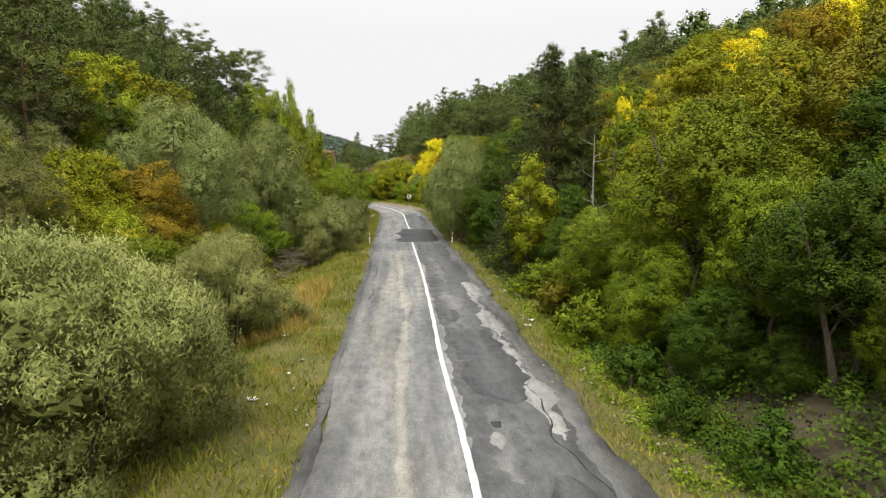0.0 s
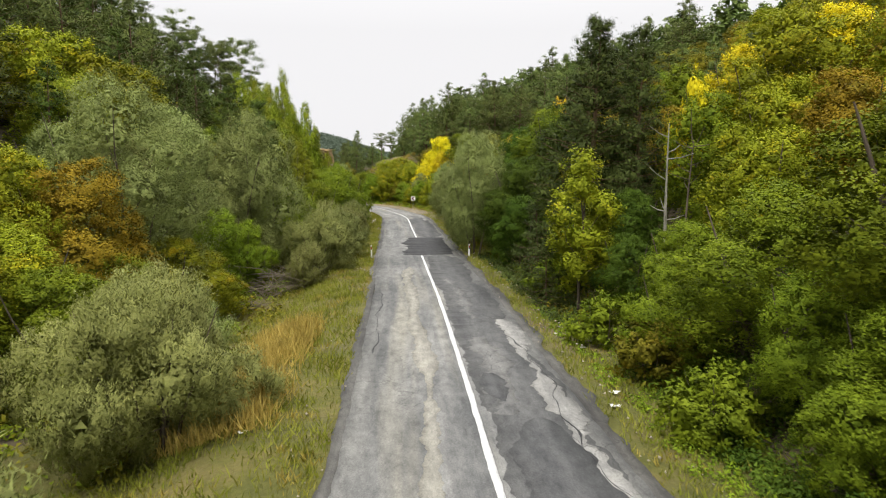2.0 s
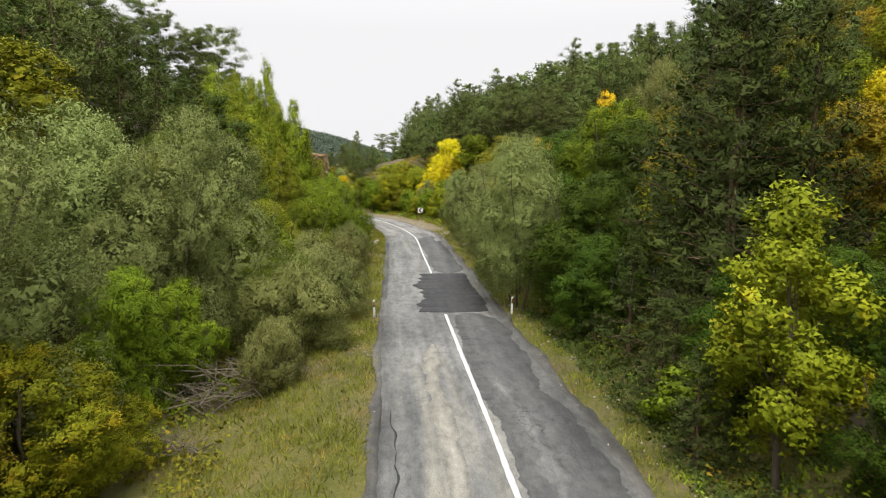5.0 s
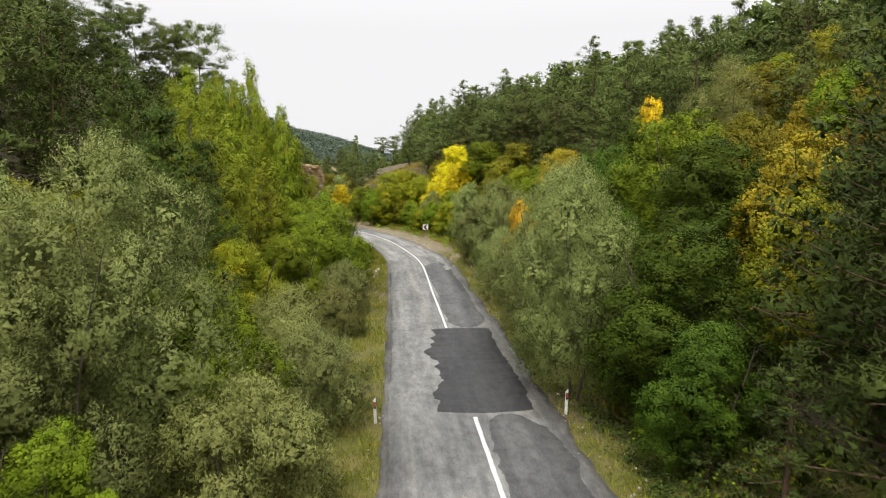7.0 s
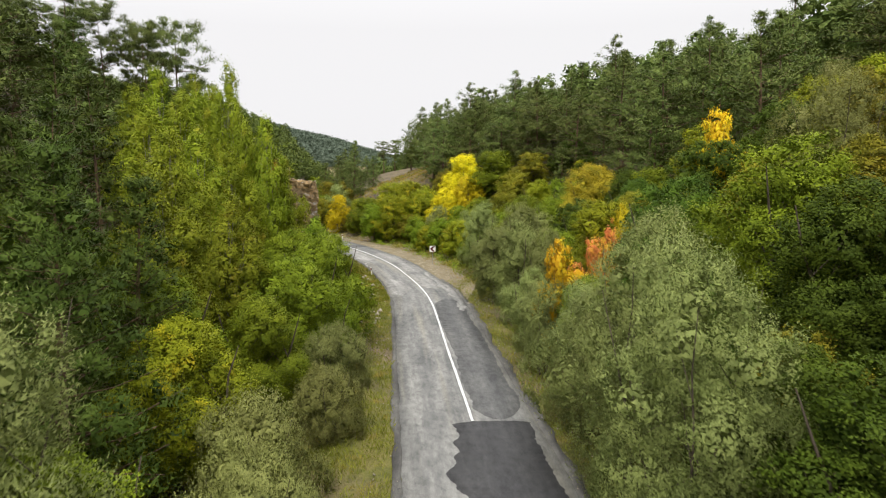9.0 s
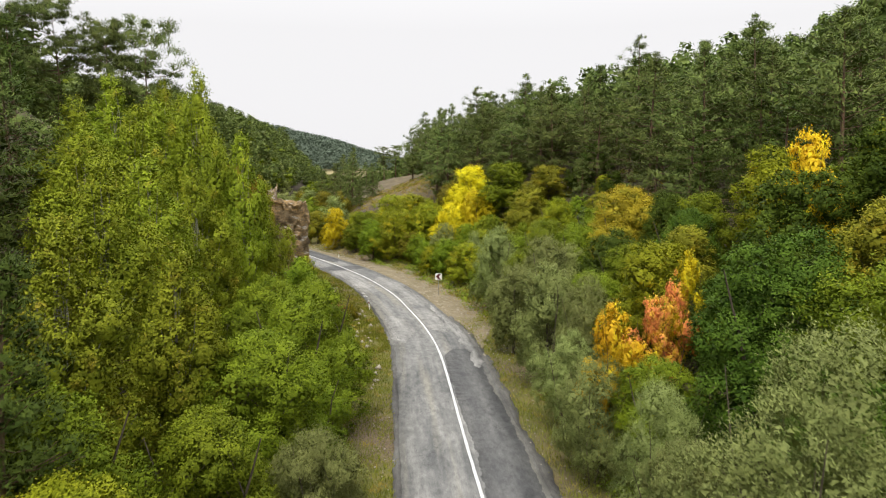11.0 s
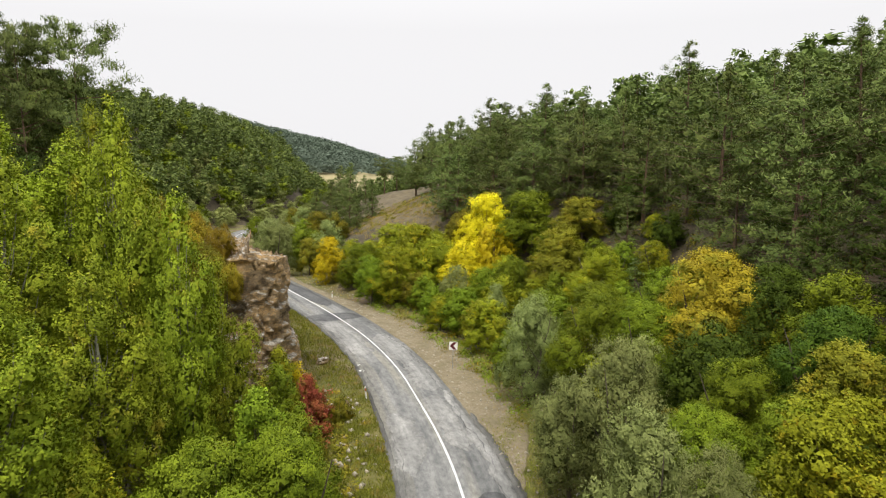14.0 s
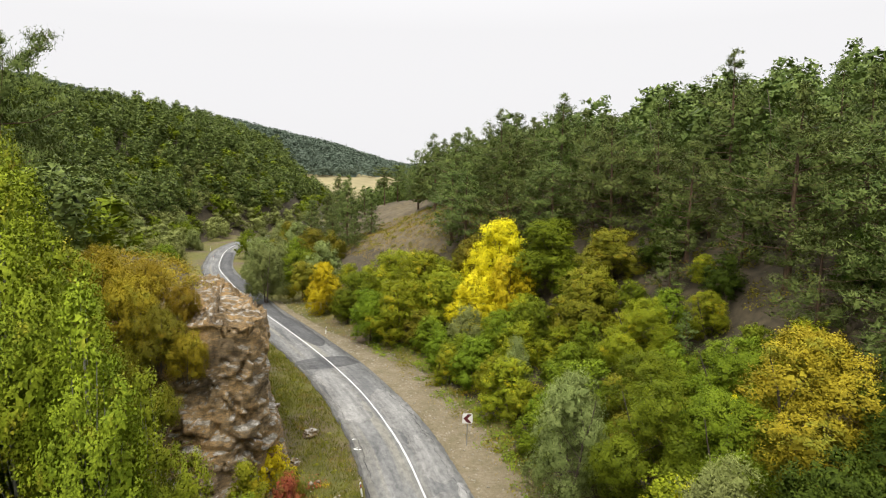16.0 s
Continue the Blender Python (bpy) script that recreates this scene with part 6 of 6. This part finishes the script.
pebbles("stones", 90, (-16, -9, 92, 118), (-6.5, -4.2), 0.28, STONE, "pale rocks on the verge below the cutting", rng)


# ---- rock cutting: the broken end of the spur ----
def rock_face():
    """A craggy cliff round the spur's end: dipping strata broken into blocks, upright joints at the corner, and a weathered top."""
    plan = smooth_line([(-38, 113.0), (-31, 114.4), (-26.5, 115.3), (-22.8, 115.7), (-20.2, 116.0), (-18.9, 116.8), (-18.7, 119.0), (-19.8, 123.4), (-22.2, 129.6), (-26.2, 138.0), (-31.4, 148.5)], 0.13)
    n, wall, rows = len(plan), 82, 124
    way = np.gradient(plan, axis=0)
    way /= np.hypot(*way.T)[:, None]
    out = np.stack([way[:, 1], -way[:, 0]], 1)
    corner = np.hypot(*(plan - (-18.9, 117.0)).T)
    verts = []
    for i in range(n):
        near = math.exp(-(corner[i] / 2.2) ** 2)
        x, y = plan[i]
        tall = 9.7 + 0.10 * min(0.0, x + 19) * -1 - 0.10 * max(0.0, y - 119) + 0.5 * noise.noise(Vector((x * 0.5, y * 0.5, 3)))
        for k in range(rows):
            if k < wall:
                g = k / (wall - 1)
                z, back = -1.2 + (tall + 1.2) * g, (0.7 + (3.6 if y < 117.2 else 0.6) * (1 - near)) * (1 - g) ** (1.3 + 0.8 * (1 - near))
            else:
                g = (k - wall + 1) / (rows - wall)
                z, back = tall + 1.3 * g ** 1.3, -8.0 * g
            q0 = Vector((x + out[i][0] * back, y + out[i][1] * back, z))
            big = noise.noise(q0 * 0.3)
            warp = 0.35 * noise.noise(q0 * 0.9 + Vector((7, 0, 0)))
            dip = z + 0.2 * x - 0.1 * y + 0.5 * big
            level = math.floor(dip * 1.15 + warp)
            side = (x * 0.8 + y * 0.5) + 0.7 * level + warp
            b1 = noise.cell(Vector((math.floor(side * 0.8) + 0.5, level + 0.5, 1.5)))
            b2 = noise.cell(Vector((math.floor(side * 2.1 + warp) + 0.5, math.floor(dip * 2.6 + warp) + 0.5, 4.5)))
            b3 = noise.cell(Vector((math.floor(side * 4.6) + 0.5, math.floor(dip * 5.2) + 0.5, 8.5)))
            joint = noise.cell(Vector((math.floor(side * 2.9) + 0.5, math.floor(z * 0.33 + 2 * b1) + 0.5, 2.5)))
            fine = noise.fractal(q0 * 1.7, 0.75, 2.1, 5)
            rough = 0.55 * big + (1 - near) * 0.42 * (b1 - 0.5) + 0.13 * (b2 - 0.5) + 0.05 * (b3 - 0.5) + near * 0.4 * (joint - 0.5) + 0.1 * fine
            if k < wall:
                push, up = back + rough * min(1.0, 0.35 + 3 * (1 - g)), 0.1 * fine
            else:
                push, up = back + 0.15 * rough, 0.34 * (b2 - 0.5) + 0.2 * (b3 - 0.5) + 0.3 * (b1 - 0.5) + 0.22 * fine
            verts.append((x + out[i][0] * push, y + out[i][1] * push, z + up))
    g = np.arange(n * rows).reshape(n, rows)
    faces = np.stack([g[:-1, :-1], g[1:, :-1], g[1:, 1:], g[:-1, 1:]], -1).reshape(-1, 4)
    return mesh_of("rock_outcrop", np.array(verts), faces, [ROCK])


rock = tagged(new("rock_outcrop", rock_face()), "craggy brown and grey rock outcrop beside the road bend", "rock")
BLOCKS = []
for k in range(6):
    bm = bmesh.new()
    bmesh.ops.create_cube(bm, size=1)
    q = random.Random(40 + k)
    for v in bm.verts:
        v.co = Vector((v.co.x * q.uniform(0.7, 1.3), v.co.y * q.uniform(0.7, 1.2), v.co.z * q.uniform(0.4, 0.8)))
    bmesh.ops.bevel(bm, geom=bm.edges[:], offset=0.07, segments=1, affect="EDGES")
    BLOCKS.append(bm_mesh("rock_block", bm, ROCK))
face_points = [v.co for v in rock.data.vertices]
q = random.Random(77)
for k in range(26):
    p = face_points[q.randrange(len(face_points))]
    if p.z < 0.2 or p.z > 9 or p.y > 140 or p.x < -32:
        continue
    b = part("rock_block", BLOCKS[k % 6], rock)
    size = q.uniform(0.25, 0.75)
    b.matrix_world = pose(p.x, p.y, p.z - 0.1, q.uniform(-14, 14), 12 + q.uniform(-12, 12), q.uniform(0, 360)) @ Matrix.Diagonal((size, size, size * q.uniform(0.5, 0.9), 1))


def boulder(x, y, size, seed, label):
    r = random.Random(seed)
    bm = bmesh.new()
    bmesh.ops.create_icosphere(bm, subdivisions=3, radius=size)
    for v in bm.verts:
        k = noise.cell(v.co * (1.6 / size) + Vector((seed, 0, 0))) - 0.5
        v.co *= 1 + 0.35 * k + 0.2 * noise.noise(v.co * (2 / size) + Vector((0, seed, 0)))
        v.co.z *= 0.7
    ob = tagged(new("boulder", bm_mesh("boulder", bm, ROCK)), label, "boulder")
    ob.matrix_world = pose(x, y, height(x, y) + size * 0.25, 0, 0, r.uniform(0, 360))


for k, (x, y, size) in enumerate(((-18.2, 118.4, 0.7), (-17.5, 121.0, 0.5), (-16.6, 116.2, 0.45), (-13.9, 114.6, 0.4), (-14.8, 113.4, 0.35), (-17.2, 125.0, 0.6), (-13.0, 107.2, 0.3), (-12.6, 104.0, 0.28))):
    boulder(x, y, size, 5 + k, "angular fallen rock at the foot of the cutting")


# ---- delineator posts ----
def delineator(x, y, lean=(0, 0), face=0.0):
    ob = tagged(new("delineator_post"), "slim white roadside marker post with a reflector", "road post", "roadside marker posts")
    ob.matrix_world = pose(x, y, height(x, y), lean[0], lean[1], face)
    bm = bmesh.new()
    bmesh.ops.create_cube(bm, size=1, matrix=Matrix.Translation((0, 0, 0.33)) @ Matrix.Diagonal((0.11, 0.07, 1.14, 1)))
    for v in bm.verts:
        if v.co.z > 0.5:
            v.co.z += 0.05 * (1 if v.co.x > 0 else -1)
            v.co.x *= 0.92
    bmesh.ops.bevel(bm, geom=bm.edges[:], offset=0.012, segments=2, affect="EDGES")
    part("post_body", bm_mesh("post_body", bm, WHITE), ob)
    bm = bmesh.new()
    bmesh.ops.create_cube(bm, size=1, matrix=Matrix.Translation((0, -0.042, 0.68)) @ Matrix.Diagonal((0.085, 0.02, 0.24, 1)))
    part("band", bm_mesh("band", bm, BLACK), ob, "black band")
    bm = bmesh.new()
    bmesh.ops.create_cube(bm, size=1, matrix=Matrix.Translation((0, -0.056, 0.70)) @ Matrix.Diagonal((0.05, 0.016, 0.16, 1)))
    bmesh.ops.bevel(bm, geom=bm.edges[:], offset=0.006, segments=1, affect="EDGES")
    part("reflector", bm_mesh("reflector", bm, AMBER), ob, "red reflector")


for x, y, lean, face in ((-6.2, 57.5, (1, -2), 4), (0.78, 58.6, (-1, 2), 4), (-12.45, 115.8, (2, -7), 15), (-21.5, 156.2, (0, 3), 30), (-43.4, 199.4, (0, 1), 25), (-50.4, 198.7, (1, -2), 25), (-65.0, 244.5, (0, 2), 5), (-58.0, 226.0, (0, -2), 10)):
    delineator(x, y, lean, face)


# ---- chevron sign ----
ARROW = plain_material("arrow_sheet", (0.10, 0.012, 0.018), 0.4, 0.1)

def chevron_sign(x, y, face):
    ob = tagged(new("chevron_sign"), "white bend sign with a dark red arrow on a grey post", "road sign")
    ob.matrix_world = pose(x, y, height(x, y), 0, 1.5, face)
    bm = bmesh.new()
    bmesh.ops.create_cone(bm, cap_ends=True, segments=12, radius1=0.03, radius2=0.03, depth=2.7, matrix=Matrix.Translation((0, 0.03, 0.97)))
    part("post", bm_mesh("post", bm, STEEL), ob, "grey steel post")
    bm = bmesh.new()
    bmesh.ops.create_cube(bm, size=1, matrix=Matrix.Translation((0, -0.015, 2.0)) @ Matrix.Diagonal((0.70, 0.02, 0.70, 1)))
    bmesh.ops.bevel(bm, geom=[e for e in bm.edges if abs(e.verts[0].co.y - e.verts[1].co.y) > 0.01], offset=0.05, segments=3, affect="EDGES")
    board = part("board", bm_mesh("board", bm, WHITE), ob, "white square board")
    bm = bmesh.new()
    pts = [(-0.29, 0), (0.02, 0.31), (0.29, 0.31), (0.0, 0), (0.29, -0.31), (0.02, -0.31)]
    front, back = [bm.verts.new((a, -0.032, 2.0 + b)) for a, b in pts], [bm.verts.new((a, -0.027, 2.0 + b)) for a, b in pts]
    for q in ((0, 3, 2, 1), (0, 5, 4, 3)):
        bm.faces.new([front[i] for i in q])
    for i in range(6):
        bm.faces.new((front[i], front[(i + 1) % 6], back[(i + 1) % 6], back[i]))
    part("arrow", bm_mesh("arrow", bm, ARROW), board, "dark red chevron arrow")
    bm = bmesh.new()
    for dz in (-0.2, 0.2):
        bmesh.ops.create_cube(bm, size=1, matrix=Matrix.Translation((0, 0.012, 2.0 + dz)) @ Matrix.Diagonal((0.16, 0.05, 0.03, 1)))
    part("bracket", bm_mesh("bracket", bm, STEEL), ob)


chevron_sign(-6.15, 123.2, 2)


# ---- utility pole with its wires ----
def utility_pole(x, y, top, far_ends):
    ob = tagged(new("utility_pole"), "tall thin wooden pole carrying wires above the trees", "utility pole")
    z = height(x, y)
    ob.matrix_world = pose(x, y, z)
    h = top - z
    part("pole", tubes("pole", [[((0, 0, -0.5), 0.13), ((0, 0, h * 0.5), 0.11), ((0, 0, h), 0.085)]], BARK, 8), ob)
    bm = bmesh.new()
    bmesh.ops.create_cube(bm, size=1, matrix=Matrix.Translation((0, 0, h - 0.25)) @ Matrix.Diagonal((1.1, 0.09, 0.09, 1)))
    part("crossarm", bm_mesh("crossarm", bm, BARK), ob)
    for s in (-0.48, 0.48):
        bm = bmesh.new()
        bmesh.ops.create_cone(bm, cap_ends=True, segments=8, radius1=0.05, radius2=0.035, depth=0.16, matrix=Matrix.Translation((s, 0, h - 0.12)))
        part("insulator", bm_mesh("insulator", bm, WHITE), ob)
        for ex, ey, ez in far_ends:
            e = np.array([ex - x, ey - y, ez - z])
            a = np.array([s, 0, h - 0.05])
            part("wire", tubes("wire", [[(a + (e - a) * f - np.array([0, 0, 4 * 1.2 * f * (1 - f)]), 0.012) for f in np.linspace(0, 1, 13)]], BLACK, 4), ob)


utility_pole(0.7, 161.5, 15.9, [(46, 150, 30)])


# ---- bare trunk, brush pile and litter ----
def bare_trunk(x, y, h, r, mat, label, seed, lean=0.0):
    q = np.random.default_rng(seed)
    limbs = [[(np.array([lean * f * h, 0.02 * h * math.sin(3 * f), -0.3 if f == 0 else f * h]), r * (1 - 0.75 * f)) for f in np.linspace(0, 1, 8)]]
    for k in range(9):
        f = q.uniform(0.35, 0.97)
        a = q.uniform(0, 6.3)
        s = np.array([lean * f * h, 0.02 * h * math.sin(3 * f), f * h])
        e = s + np.array([math.cos(a), math.sin(a), q.uniform(0.1, 0.7)]) * q.uniform(0.5, 1.4)
        limbs.append([(s, r * 0.3), ((s + e) / 2 + (0, 0, -0.06), r * 0.2), (e, 0.008)])
    ob = tagged(new("bare_tree", tubes("bare_tree", limbs, mat, 7)), label, "tree")
    ob.matrix_world = pose(x, y, height(x, y))


bare_trunk(8.4, 38.2, 6.3, 0.09, BARK_PALE, "slender pale bare trunk among the shrubs", 3)
bare_trunk(9.6, 39.4, 5.0, 0.07, BARK, "thin dead tree with bare branches", 4, 0.06)
bare_trunk(16.0, 150.0, 9.5, 0.12, TWIG_DEAD, "leaning dead pine trunk on the slope", 5, -0.25)
bare_trunk(24.0, 142.0, 10.0, 0.12, TWIG_DEAD, "leaning dead pine trunk on the slope", 6, -0.2)
bare_trunk(-20.5, 104.2, 9.0, 0.10, BARK_PALE, "pale bare lower trunk of a poplar", 7)
bare_trunk(-22.8, 97.5, 10.0, 0.10, BARK_PALE, "pale bare lower trunk of a poplar", 8)


def brush_pile(x, y, size, count, seed):
    q = np.random.default_rng(seed)
    ob = tagged(new("brush_pile"), "heap of dry grey-brown dead branches on the bank", "brush pile")
    ob.matrix_world = pose(x, y, height(x, y))
    for k in range(count):
        a = q.uniform(0, 6.3)
        m = q.normal(size=3) * size * (0.35, 0.35, 0.0) + (0, 0, abs(q.normal()) * size * 0.25 + 0.1)
        d = np.array([math.cos(a), math.sin(a), q.uniform(-0.1, 0.55)]) * q.uniform(0.5, 1.0) * size
        bend = q.normal(size=3) * 0.12 * size
        limbs = [[(m - d, 0.028), (m + bend, 0.02), (m + d, 0.007)]]
        for j in range(4):
            s = m + d * q.uniform(-0.3, 0.8)
            limbs.append([(s, 0.012), (s + q.normal(size=3) * 0.22 * size + (0, 0, 0.1), 0.004)])
        part("branch", tubes("branch", limbs, TWIG_DEAD, 4), ob)


brush_pile(-10.4, 46.8, 1.9, 40, 2)
brush_pile(-10.2, 42.8, 1.1, 14, 3)
brush_pile(-10.6, 50.0, 1.1, 12, 4)


def litter(x, y, size, seed):
    q = random.Random(seed)
    bm = bmesh.new()
    bmesh.ops.create_grid(bm, x_segments=3, y_segments=3, size=size)
    for v in bm.verts:
        v.co += Vector((q.uniform(-0.3, 0.3), q.uniform(-0.3, 0.3), q.uniform(0, 0.6))) * size
    bmesh.ops.solidify(bm, geom=bm.faces[:], thickness=0.004)
    ob = tagged(new("litter_scrap", bm_mesh("litter_scrap", bm, PALE)), "crumpled white scrap of litter in the grass", "litter", "litter scraps")
    ob.matrix_world = pose(x, y, height(x, y) + 0.03, 0, 0, q.uniform(0, 360))


for k, (x, y, size) in enumerate(((-5.7, 24.2, 0.10), (-4.9, 17.0, 0.12), (-4.5, 19.3, 0.07), (-4.4, 16.6, 0.06), (2.7, 47.2, 0.10), (3.3, 26.0, 0.12), (3.6, 27.4, 0.10), (3.9, 33.0, 0.10), (3.2, 34.5, 0.08), (1.6, 72.5, 0.07), (-13.6, 122.5, 0.2), (-14.0, 124.2, 0.14), (0.9, 60.9, 0.06))):
    litter(x, y, size, k)


undergrowth("undergrowth", 150, (-40, -19, 117, 140), (-26, -9.5), LEAF["ochre"], "ochre scrub on top of the rock spur", rng, 0.4, 1.0, 70, 0.16)
undergrowth("undergrowth", 60, (-24, -14, 106, 120), (-13, -6), LEAF["brownred"], "rusty dry scrub at the foot of the rock", rng, 0.4, 0.9, 60, 0.14)
undergrowth("undergrowth", 120, (-30, -17, 110, 115), (-22, -7.5), LEAF["olive"], "dry olive scrub at the foot of the rock", rng, 0.5, 1.2, 70, 0.18)
